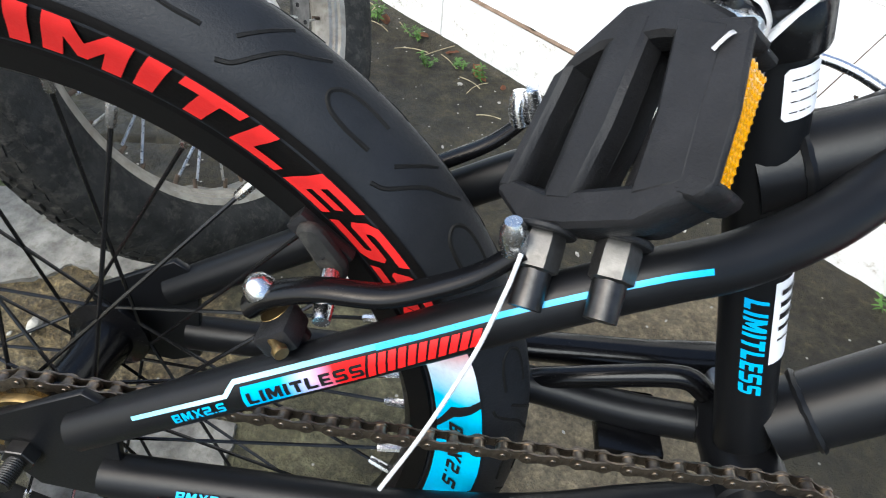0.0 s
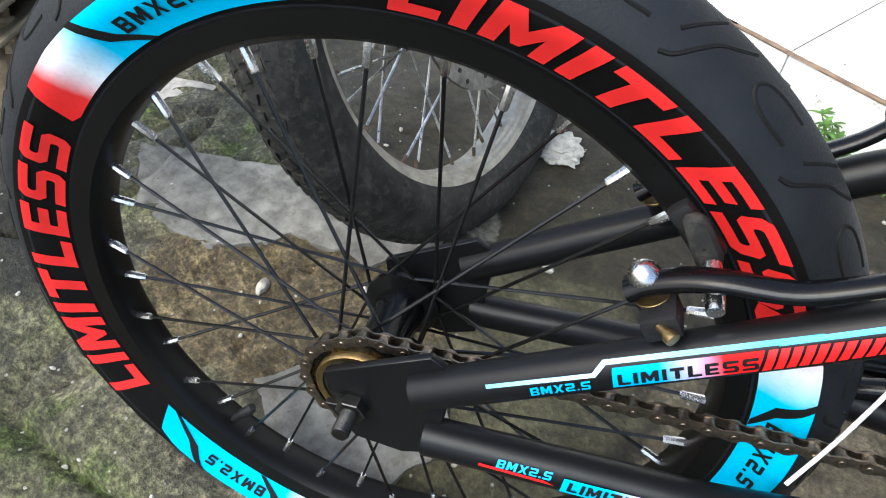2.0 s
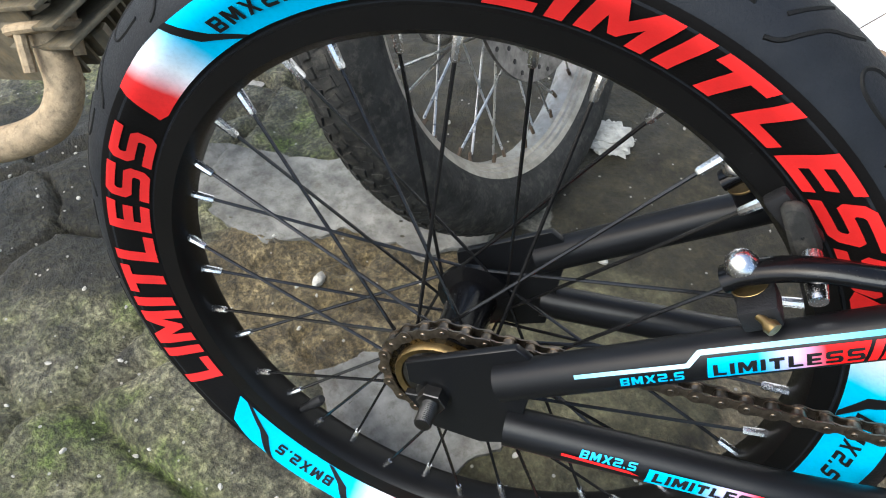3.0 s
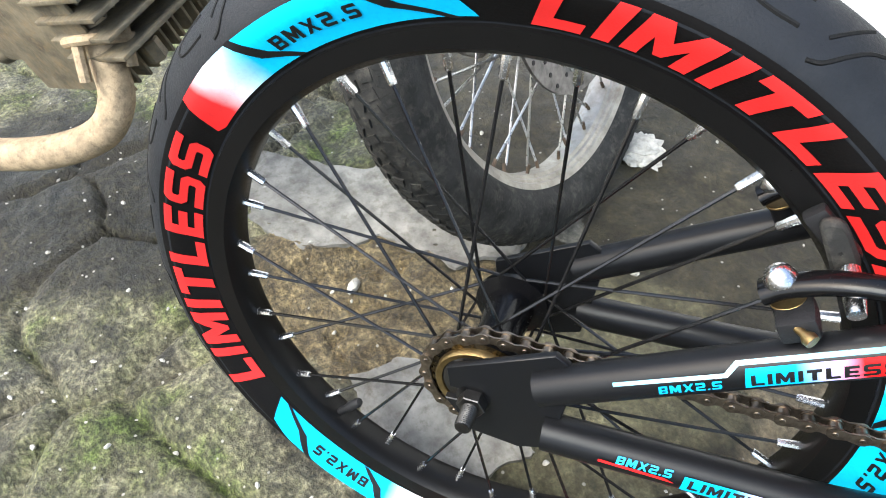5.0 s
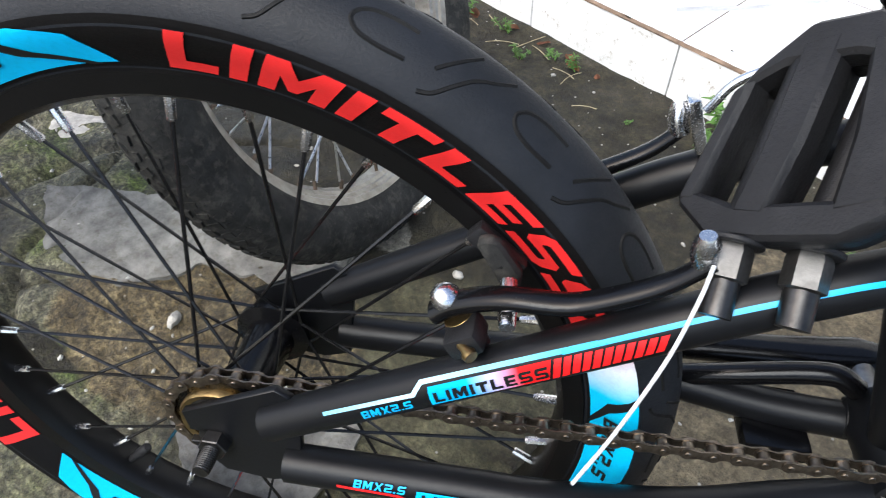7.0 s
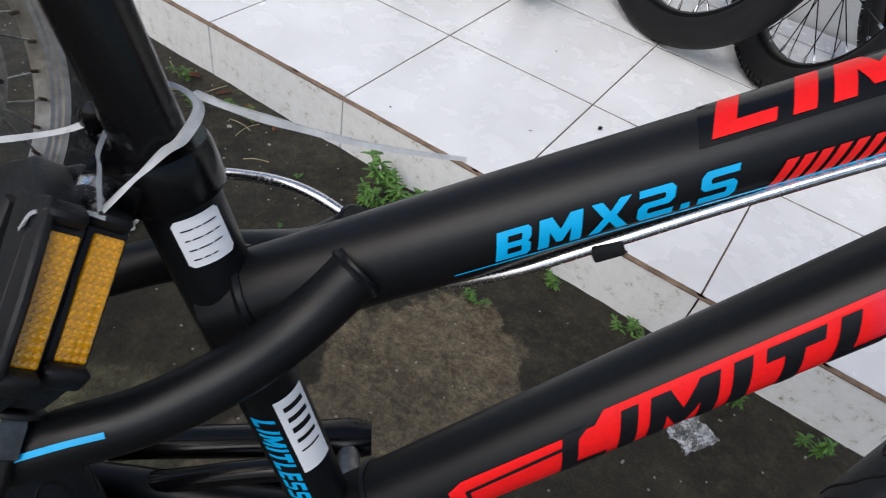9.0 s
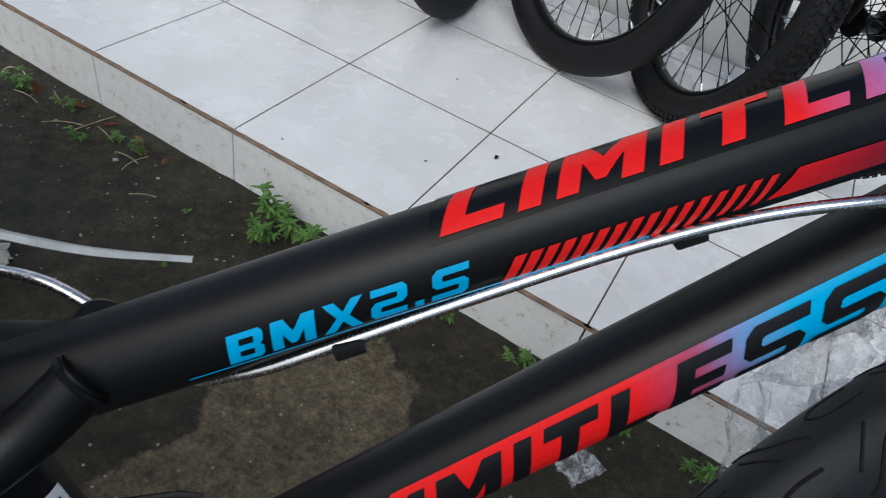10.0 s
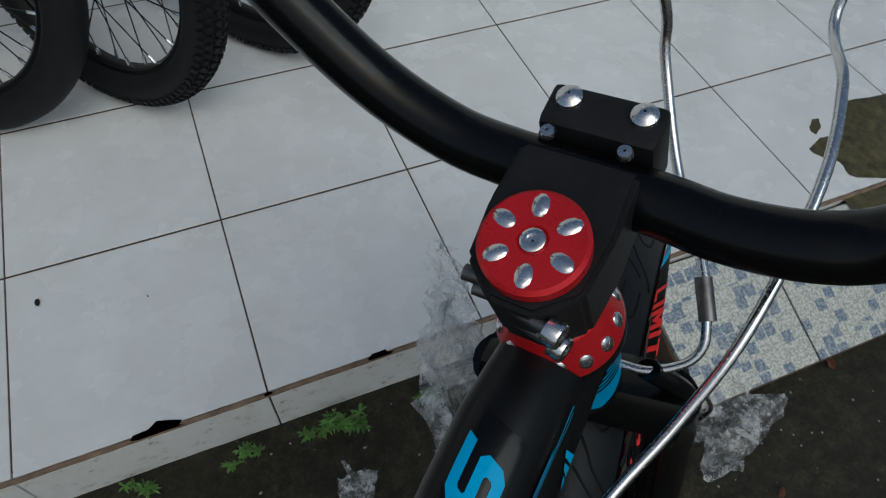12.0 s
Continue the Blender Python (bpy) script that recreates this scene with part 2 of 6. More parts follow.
olive = ramp(nt, n_mid, [(0.3, (0.05, 0.048, 0.028)), (0.5, (0.1, 0.096, 0.06)), (0.72, (0.17, 0.165, 0.11))])
m_dry = either(blob(0.67, -0.27, 0.12, 0.14, -30, 0.06), blob(0.72, -0.5, 0.2, 0.17, -30, 0.06))
m_slab = blob(0.2, -0.55, 0.06, 0.06, 25)
m_soil = either(blob(0.17, -0.81, 0.16, 0.12, 33), blob(0.3, -0.74, 0.1, 0.1, 0))
col = mix(nt, m_moss, damp, moss)
m_mud = either(blob(-0.24, -1.04, 0.27, 0.17, 20, 0.25), blob(0.08, -0.97, 0.1, 0.03, 25, 0.2))
m_mud = either(m_mud, blob(-0.07, -1.05, 0.15, 0.075, 28, 0.3))
m_mud = either(m_mud, blob(-0.22, -1.1, 0.22, 0.19, 0, 0.25))
col = mix(nt, m_dry, col, dry)
col = mix(nt, m_mud, col, mix(nt, 0.65, damp, (0.012, 0.012, 0.007)))
col = mix(nt, m_olive, col, olive)
col = mix(nt, m_soil, col, soil)
col = mix(nt, m_slab, col, slab)
grit = ramp(nt, n_fine, [(0.34, (0.14,) * 3), (0.49, (0.88,) * 3), (0.66, (2.4,) * 3)])
blotch = ramp(nt, noise_of(nt, 55, 8, 0.75, pos), [(0.34, (0.45,) * 3), (0.52, (1.0,) * 3), (0.68, (1.5,) * 3)])
col = mix(nt, 1.0, col, blotch, "MULTIPLY")
rough_part = math_node(nt, "ADD", math_node(nt, "MULTIPLY", either(m_moss, m_soil), 0.55), 0.35, True)
col = mix(nt, rough_part, col, grit, "MULTIPLY")
col = mix(nt, 1.0, col, (1.06, 1.0, 0.84), "MULTIPLY")
vo = node_of(nt, "ShaderNodeTexVoronoi", Scale=75.0)
nt.links.new(pos, vo.inputs["Vector"])
chips = ramp(nt, vo.outputs["Distance"], [(0.1, (1, 1, 1)), (0.16, (0, 0, 0))])
sel = nt.nodes.new("ShaderNodeSeparateColor")
nt.links.new(vo.outputs["Color"], sel.inputs[0])
few = math_node(nt, "GREATER_THAN", sel.outputs[0], 0.8)
col = mix(nt, math_node(nt, "MULTIPLY", chips, few), col, (0.42, 0.4, 0.35))
nt.links.new(col, b.inputs["Base Color"])
nt.links.new(ramp(nt, n_big, [(0.35, (0.36,) * 3), (0.65, (0.88,) * 3)]), b.inputs["Roughness"])
hsum = math_node(nt, "ADD", math_node(nt, "MULTIPLY", n_mid, 0.8), math_node(nt, "MULTIPLY", n_fine, 0.6))
bump(nt, b, hsum, 1.0, 0.016)


# ---- helpers of this scene ----
def part(name, bm, material, parent, label="", smooth=True, at=None):
    """One mesh object from a bmesh, under a thing or a part."""
    me = bpy.data.meshes.new(name)
    bm.to_mesh(me)
    bm.free()
    me.materials.append(material)
    if smooth:
        me.shade_smooth()
        me.set_sharp_from_angle(angle=radians(40))
    ob = new(name, me)
    ob.parent = parent
    if at is not None:
        ob.matrix_basis = at
    return tagged(ob, label)


def again(ob, m, parent=None):
    """Another piece that shares ob's mesh."""
    o = new(ob.name.split(".")[0], ob.data)
    o.parent = parent or ob.parent
    o.matrix_basis = m
    return o


def thing(name, m, label, category, group=""):
    ob = new(name)
    ob.matrix_basis = m
    ob.empty_display_size = 0.05
    return tagged(ob, label, category, group)


def smooth_line(points, steps=6):
    """A Catmull-Rom line through the points."""
    p = [Vector(q) for q in points]
    p = [2 * p[0] - p[1], *p, 2 * p[-1] - p[-2]]
    out = []
    for i in range(1, len(p) - 2):
        for k in range(steps):
            t = k / steps
            a, c, d, e = p[i - 1], p[i], p[i + 1], p[i + 2]
            out.append(0.5 * (2 * c + (d - a) * t + (2 * a - 5 * c + 4 * d - e) * t * t + (3 * c - a - 3 * d + e) * t ** 3))
    out.append(p[-2])
    return out


def tube(points, radius, n=14, bm=None, flat=1.0, close=True):
    """A swept tube; radius is a number or one for each point."""
    bm = bm or bmesh.new()
    pts = [Vector(p) for p in points]
    rad = radius if isinstance(radius, (list, tuple)) else [radius] * len(pts)
    d0 = (pts[1] - pts[0]).normalized()
    side = d0.orthogonal().normalized()
    if abs(d0.y) < 0.95:
        side = (Vector((0, 1, 0)) - d0 * d0.y).normalized()
    rings = []
    for i, p in enumerate(pts):
        d = (pts[min(i + 1, len(pts) - 1)] - pts[max(i - 1, 0)]).normalized()
        side = (side - d * side.dot(d)).normalized()
        up = d.cross(side)
        rings.append([bm.verts.new(p + rad[i] * (math.cos(a) * side + flat * math.sin(a) * up)) for a in [2 * math.pi * k / n for k in range(n)]])
    for a, c in zip(rings, rings[1:]):
        for k in range(n):
            bm.faces.new((a[k], a[(k + 1) % n], c[(k + 1) % n], c[k]))
    if close:
        bm.faces.new(rings[0][::-1])
        bm.faces.new(rings[-1])
    return bm


def lathe(profile, n=64, bm=None, closed=True, m=None):
    """A ring turned about the y axis from a profile of (radius, y)."""
    bm = bm or bmesh.new()
    m = m or Matrix()
    rings = []
    for k in range(n):
        a = 2 * math.pi * k / n
        rings.append([bm.verts.new(m @ Vector((r * math.cos(a), y, r * math.sin(a)))) for r, y in profile])
    c = len(profile)
    for k in range(n):
        p, q = rings[k], rings[(k + 1) % n]
        for j in range(c if closed else c - 1):
            bm.faces.new((p[j], p[(j + 1) % c], q[(j + 1) % c], q[j]))
    return bm


def disc(r, y0, y1, n=24, bevel=0.0, bm=None, m=None):
    """A solid round about the y axis, its rim bevelled."""
    prof = [(0.0005, y0), (r - bevel, y0), (r, y0 + bevel), (r, y1 - bevel), (r - bevel, y1), (0.0005, y1)]
    return lathe(prof, n, bm, True, m)


def block(sx, sy, sz, bevel=0.0, m=None, bm=None):
    """A box with bevelled edges about its middle."""
    b2 = bmesh.new()
    bmesh.ops.create_cube(b2, size=1.0, matrix=Matrix.Diagonal((sx, sy, sz, 1)))
    if bevel:
        bmesh.ops.bevel(b2, geom=b2.edges[:], offset=bevel, segments=2, affect="EDGES", profile=0.6)
    if m:
        b2.transform(m)
    if bm is None:
        return b2
    join(bm, b2)
    return bm


def join(bm, other):
    me = bpy.data.meshes.new("tmp")
    other.to_mesh(me)
    bm.from_mesh(me)
    bpy.data.meshes.remove(me)
    other.free()
    return bm


def plate(outline, thick, bevel=0.0, axis="y"):
    """A flat plate from an outline in x and z, thick along y."""
    bm = bmesh.new()
    f = bm.faces.new([bm.verts.new((x, -thick / 2, z)) for x, z in outline])
    got = bmesh.ops.extrude_face_region(bm, geom=[f])
    bmesh.ops.translate(bm, verts=[v for v in got["geom"] if isinstance(v, bmesh.types.BMVert)], vec=(0, thick, 0))
    bmesh.ops.recalc_face_normals(bm, faces=bm.faces[:])
    if bevel:
        bmesh.ops.bevel(bm, geom=bm.edges[:], offset=bevel, segments=1, affect="EDGES")
    return bm


def aim(a, c):
    """A pose at a whose y axis points to c."""
    q = (Vector(c) - Vector(a)).to_track_quat("Y", "Z")
    return Matrix.Translation(a) @ q.to_matrix().to_4x4()


S_W = 0.29
ESS = [(0, 0), (0.78, 0), (0.9, 0.14), (0.9, 0.46), (0.78, 0.6), (0.28, 0.6), (0.24, 0.64), (0.24, 0.74), (0.28, 0.78), (0.9, 0.78), (0.9, 1), (0.12, 1), (0, 0.86), (0, 0.54), (0.12, 0.4), (0.62, 0.4), (0.66, 0.36), (0.66, 0.26), (0.62, 0.22), (0, 0.22)]
GLYPHS = {
    "L": (0.8, [[(0, 1), (S_W, 1), (S_W, 0.25), (0.8, 0.25), (0.8, 0), (0, 0)]]),
    "I": (S_W, [[(0, 0), (S_W, 0), (S_W, 1), (0, 1)]]),
    "M": (1.1, [[(0, 0), (0, 1), (0.32, 1), (0.55, 0.56), (0.78, 1), (1.1, 1), (1.1, 0), (0.82, 0), (0.82, 0.54), (0.62, 0.12), (0.48, 0.12), (0.28, 0.54), (0.28, 0)]]),
    "T": (0.86, [[(0, 1), (0.86, 1), (0.86, 0.75), (0.575, 0.75), (0.575, 0), (0.285, 0), (0.285, 0.75), (0, 0.75)]]),
    "E": (0.8, [[(0, 0), (0.8, 0), (0.8, 0.22), (0.28, 0.22), (0.28, 0.39), (0.74, 0.39), (0.74, 0.61), (0.28, 0.61), (0.28, 0.78), (0.8, 0.78), (0.8, 1), (0, 1)]]),
    "S": (0.9, [ESS]), "5": (0.9, [[(min(x, 0.9), y) for x, y in ESS]]), "2": (0.9, [[(0.9 - x, y) for x, y in ESS]]),
    "B": (0.9, [[(0, 0), (S_W, 0), (S_W, 1), (0, 1)], [(S_W, 0.8), (0.66, 0.8), (0.66, 1), (S_W, 1)], [(S_W, 0.4), (0.66, 0.4), (0.66, 0.6), (S_W, 0.6)], [(S_W, 0), (0.66, 0), (0.66, 0.2), (S_W, 0.2)],
                [(0.66, 0), (0.8, 0), (0.9, 0.12), (0.9, 0.4), (0.82, 0.5), (0.9, 0.6), (0.9, 0.88), (0.8, 1), (0.66, 1)]]),
    "X": (1.0, [[(0, 0), (0.28, 0), (0.5, 0.34), (0.72, 0), (1, 0), (0.66, 0.5), (1, 1), (0.72, 1), (0.5, 0.66), (0.28, 1), (0, 1), (0.34, 0.5)]]),
    ".": (0.22, [[(0, 0), (0.22, 0), (0.22, 0.22), (0, 0.22)]]),
}


def words(text, height, length, slant=0.0, gap=0.16, grow=0.0):
    """Flat square-cut lettering, its foot on v = 0, scaled to a height and a length. grow: how much taller the last letter is than the first."""
    bm = bmesh.new()
    total = sum(GLYPHS[c][0] for c in text) + gap * (len(text) - 1)
    x = 0.0
    for c in text:
        w, polys = GLYPHS[c]
        for poly in polys:
            bm.faces.new([bm.verts.new(((x + px) / total * length + slant * py * height, py * height * (1 + grow * (x / total - 0.5)), 0)) for px, py in poly])
        x += w + gap
    bm.normal_update()
    bmesh.ops.triangulate(bm, faces=bm.faces[:], ngon_method="EAR_CLIP")
    return bm


def panel(outline):
    bm = bmesh.new()
    bm.faces.new([bm.verts.new((x, y, 0)) for x, y in outline])
    bm.normal_update()
    bmesh.ops.triangulate(bm, faces=bm.faces[:], ngon_method="EAR_CLIP")
    return bm


def wrapped(bm, place, step=0.004, length=None):
    """Cuts flat work into small cells and lays it on a curved surface by place(u, v). The length along it becomes its UV."""
    for k, axis in ((0, (1, 0, 0)), (1, (0, 1, 0))):
        lo, hi = min(v.co[k] for v in bm.verts), max(v.co[k] for v in bm.verts)
        s = lo + step
        while s < hi - 1e-5:
            bmesh.ops.bisect_plane(bm, geom=bm.verts[:] + bm.edges[:] + bm.faces[:], plane_co=tuple(s * a for a in axis), plane_no=axis)
            s += step
    lo = min(v.co.x for v in bm.verts)
    span = length or (max(v.co.x for v in bm.verts) - lo)
    uv = bm.loops.layers.uv.active or bm.loops.layers.uv.new("UVMap")
    for f in bm.faces:
        for lp in f.loops:
            lp[uv].uv = ((lp.vert.co.x - (0 if length else lo)) / span, lp.vert.co.y)
    for v in bm.verts:
        v.co = place(v.co.x, v.co.y)
    return bm


def on_tube(a, c, ra, rc, turn=0.0, lift=0.0006):
    """A placing of flat work on a straight tube: u runs from a to c, v round it. turn: degrees from the side facing -y towards up."""
    a, c = Vector(a), Vector(c)
    d = (c - a).normalized()
    out = (Vector((0, -1, 0)) - d * Vector((0, -1, 0)).dot(d)).normalized()
    up = out.cross(d)
    if up.z < 0:
        up = -up
    size = (c - a).length

    def place(u, v):
        r = ra + (rc - ra) * u / size
        g = radians(turn) + v / r
        return a + d * u + (r + lift) * (math.cos(g) * out + math.sin(g) * up)
    return place


# ---- ground ----
def ground_height(x, y):
    """Level by the step, a little higher under the back wheel, rough where the concrete has broken up."""
    near = max(0.0, 1 - ((x - 0.3) ** 2 + (y + 0.6) ** 2) / 2.4)
    h = 0.018 * min(1.0, max(0.0, -y - 0.15) / 0.6) * near
    soft = min(1.0, max(0.0, (-0.55 - y + 0.5 * (0.2 - x)) / 0.25))
    h += near * (0.004 + 0.012 * soft) * noise.noise((x * 7, y * 7, 0.3)) + near * (0.002 + 0.0045 * soft) * noise.noise((x * 24, y * 24, 1.3)) + near * (0.001 + 0.0035 * soft) * noise.noise((x * 70, y * 70, 2.3))
    crack = noise.voronoi((x * 3.6 + 0.25 * noise.noise((x * 6, y * 6, 2)), y * 3.6 + 0.25 * noise.noise((x * 6, y * 6, 5)), 0))[0]
    gap = min(1.0, (crack[1] - crack[0]) / 0.07)
    pit = max(0.0, noise.noise((x * 42, y * 42, 4.0)) - 0.25) * max(0.0, 1 - ((x - 0.2) ** 2 + (y + 0.82) ** 2) / 0.04)
    soil = max(0.0, min(1.0, 1.6 - ((x - 0.2) ** 2 + (y + 0.8) ** 2) / 0.03))
    crumb = 0.004 * noise.noise((x * 55, y * 55, 6.1)) + 0.003 * noise.noise((x * 120, y * 120, 7.7))
    return h - near * soft * (0.022 * (1 - soil)) * (1 - gap) ** 2 - 0.03 * pit + soil * crumb


def build_ground():
    xs = [-400, -60, -12, -4, -2] + [-1.2 + 0.0065 * i for i in range(int(3.2 / 0.0065) + 1)] + [3, 6, 15, 60, 400]
    ys = [-400, -60, -12, -4, -2.4] + [-1.5 + 0.0065 * i for i in range(int(1.62 / 0.0065))] + [0.3, 3, 12, 60, 400]
    verts = [(x, y, ground_height(x, y)) for y in ys for x in xs]
    w = len(xs)
    faces = [(j * w + i, j * w + i + 1, (j + 1) * w + i + 1, (j + 1) * w + i) for j in range(len(ys) - 1) for i in range(w - 1)]
    me = bpy.data.meshes.new("ground")
    me.from_pydata(verts, [], faces)
    me.materials.append(ground_mat)
    me.shade_smooth()
    tagged(new("ground", me), "damp broken mossy concrete yard with bare soil", "ground", kind="structure")


build_ground()


def concrete_patch(outline, lift, seed):
    """A thin worn skin of pale concrete with a ragged broken edge."""
    line = []
    for (ax, ay), (bx, by) in zip(outline, outline[1:] + outline[:1]):
        for k in range(12):
            f = k / 12
            x, y = ax + (bx - ax) * f, ay + (by - ay) * f
            line.append((x + 0.012 * noise.noise((x * 30, y * 30, seed)) + 0.005 * noise.noise((x * 110, y * 110, seed)), y + 0.012 * noise.noise((x * 30, y * 30, seed + 4)) + 0.005 * noise.noise((x * 110, y * 110, seed + 4))))
    bm = bmesh.new()
    f = bm.faces.new([bm.verts.new((x, y, 0)) for x, y in line])
    bmesh.ops.triangulate(bm, faces=[f])
    for _ in range(3):
        bmesh.ops.subdivide_edges(bm, edges=[e for e in bm.edges if e.calc_length() > 0.02], cuts=1, use_grid_fill=False)
        bmesh.ops.triangulate(bm, faces=bm.faces[:])
    for v in bm.verts:
        v.co.z = ground_height(v.co.x, v.co.y) * 0.4 + lift + 0.002 * noise.noise(v.co * 30) + 0.001 * noise.noise(v.co * 90)
    rim = [e for e in bm.edges if e.is_boundary]
    ext = bmesh.ops.extrude_edge_only(bm, edges=rim)
    for v in [g for g in ext["geom"] if isinstance(g, bmesh.types.BMVert)]:
        v.co.z -= 0.03
    bmesh.ops.recalc_face_normals(bm, faces=bm.faces[:])
    for e in rim:
        e.smooth = False
    tagged(part("concrete_patch", bm, concrete_mat, None), "thin worn skin of pale grey concrete", "concrete", kind="structure")


concrete_patch([(-0.163, -0.834), (-0.007, -0.7), (0.05, -0.6), (0.14, -0.52), (0.22, -0.55), (0.25, -0.62), (0.219, -0.692), (0.124, -0.742), (0.09, -0.836), (-0.031, -0.884)], 0.0165, 1)
concrete_patch([(0.3, -0.82), (0.42, -0.72), (0.47, -0.76), (0.45, -0.86), (0.36, -0.9), (0.29, -0.87)], 0.0165, 6)

# ---- the raised tiled porch ----
T, TOP = 0.30, 0.10


def build_porch():
    bm = block(9.0, 0.99, TOP + 0.28, 0, pose(0.9, 0.507, (TOP - 0.28) / 2 - 0.0013))
    porch = part("porch_floor", bm, grout_mat, None, smooth=False)
    tagged(porch, "raised porch floor of white glazed square tiles", "floor", kind="structure")
    g = 0.0012
    b2 = block(T - 2 * g, T - 4 * g, 0.012, 0.0008)
    first = front = None
    for i in range(-12, 18):
        for j in range(3):
            if j == 0:
                m = pose(T * i + T / 2, T / 2 + 0.001, TOP - 0.006)
                if front is None:
                    front = part("tile", block(T - 2 * g, T - 3 * g - 0.002, 0.012, 0.0008), tile_mat, porch, smooth=False, at=m)
                else:
                    again(front, m)
                continue
            m = pose(T * i + T / 2, T * j + T / 2, TOP - 0.006)
            if first is None:
                first = part("tile", b2, tile_mat, porch, smooth=False, at=m)
            else:
                again(first, m)
    narrow = part("tile", block(T - 2 * g, 0.1 - 4 * g, 0.012, 0.0008), tile_mat, porch, smooth=False, at=pose(-12 * T + T / 2, 0.95, TOP - 0.006))
    for i in range(-11, 18):
        again(narrow, pose(T * i + T / 2, 0.95, TOP - 0.006))
    riser = part("riser_tile", block(T - 2 * g, 0.01, 0.11, 0.0012), riser_mat, porch, smooth=False, at=pose(-12 * T + T / 2, 0.0035, 0.0405))
    for i in range(-11, 18):
        again(riser, pose(T * i + T / 2, 0.0035, 0.0405))
    edge = bmesh.new()
    n = 1500
    rows = []
    for i in range(n + 1):
        x = -3.6 + 9.0 * i / n
        o = 0.0012 * noise.noise((x * 60, 0, 0)) + 0.0012 * noise.noise((x * 17, 3, 0))
        rows.append([edge.verts.new(q) for q in ((x, -0.0008 + o, TOP - 0.005), (x, -0.0026 + o, TOP - 0.0045 - o), (x, -0.0025 - o, TOP - 0.002), (x, 0.0 + o, TOP + 0.0006 + o * 0.3), (x, 0.0026 + 1.2 * o, TOP + 0.0003), (x, 0.004 + 1.2 * o, TOP - 0.006))])
    for a, c in zip(rows, rows[1:]):
        for k in range(5):
            edge.faces.new((a[k], a[k + 1], c[k + 1], c[k]))
    part("edge_mortar", edge, mortar_mat, porch, "crumbling brown mortar along the edge")
    step = part("house_step", block(9.0, 1.6, 0.26, 0.004, pose(0.9, 1.81, 0.12)), wall_mat, None, smooth=False)
    tagged(step, "white tiled step up to the house door", "step", kind="structure")
    bm = block(9.0, 0.15, 3.2, 0, pose(0.9, 2.7, 1.6))
    tagged(part("wall_north", bm, wall_mat, None, smooth=False), "plain white painted house wall", "wall", kind="structure")


build_porch()


# ---- wheels ----
def tyre_section(r_in, r_out, half, n=20):
    """The closed outline of a tyre, round on top and open towards the rim."""
    mid, hh = (r_in + r_out) / 2, (r_out - r_in) / 2
    return [(mid - hh * math.cos(2 * math.pi * k / n), half * math.copysign(abs(math.sin(2 * math.pi * k / n)) ** 0.85, math.sin(2 * math.pi * k / n))) for k in range(n)]


def rim_section(r_in, r_out, half):
    return [(r_in, -half * 0.55), (r_in, half * 0.55), (r_in + 0.004, half * 0.9), (r_out - 0.001, half), (r_out, half * 0.85), (r_out - 0.006, half * 0.7), (r_in + 0.004, half * 0.5),
            (r_in + 0.004, -half * 0.5), (r_out - 0.006, -half * 0.7), (r_out, -half * 0.85), (r_out - 0.001, -half), (r_in + 0.004, -half * 0.9)]


def spoked(hub_r, hub_half, rim_r, count, parent, first, material, tip, thick=0.001, cross=60, nip=0.0028):
    """Crossed spokes from two hub flanges, each with its nipple at the rim."""
    for k in range(count):
        a = radians(first) + 2 * math.pi * k / count
        side = 1 if k % 2 else -1
        sweep = radians(cross) * (1 if (k // 2) % 2 else -1)
        p0 = Vector((hub_r * math.cos(a + sweep), side * hub_half, hub_r * math.sin(a + sweep)))
        p1 = Vector((rim_r * math.cos(a), side * 0.003, rim_r * math.sin(a)))
        d = (p1 - p0).normalized()
        sp = part("spoke", tube([p0, p1 - d * 0.012], thick, 6), material, parent)
        if tip:
            part("nipple", tube([p1 - d * 0.0155, p1 - d * 0.0145, p1 - d * 0.004, p1 + d * 0.002], [nip * 0.75, nip * 0.9, nip, nip], 8), tip, sp, "bright zinc nipple")


# ---- the black bicycle, leaning on its stand ----
BIKE = Matrix.Translation((0.4713, -0.8120, 0.2811)) @ Matrix(((0.7947, -0.5975, -0.1071, 0), (0.6070, 0.7822, 0.1402, 0), (0.0, -0.1764, 0.9843, 0), (0, 0, 0, 1)))
bike = thing("bicycle", BIKE, "matte black bicycle with red and cyan decals leaning on its stand", "bicycle")
R_NIP, R_RIM, R_OUT = 0.199, 0.2145, 0.268


def street_tyre_half(steps=12):
    """Half the street tyre's outline as (radius, y): from the middle of the tread over the shoulder to the bead."""
    out = []
    for k in range(steps + 1):
        a = math.pi / 2 * k / steps
        out.append((0.2382 + (R_OUT - 0.2382) * math.cos(a) ** 1.18, 0.0268 * math.sin(a) ** 1.18))
    return out + [(0.2325, 0.0246), (0.226, 0.0205), (0.2205, 0.0172), (0.2168, 0.0152), (0.2125, 0.0135), (0.207, 0.0125)]


TYRE_HALF = street_tyre_half()


def tyre_y(r):
    """How far the sidewall stands off the wheel's middle at a radius."""
    for (r0, y0), (r1, y1) in zip(TYRE_HALF[12:], TYRE_HALF[13:]):
        if r >= r1:
            return y1 + (y0 - y1) * min(1.0, (r - r1) / (r0 - r1))
    return 0.0125


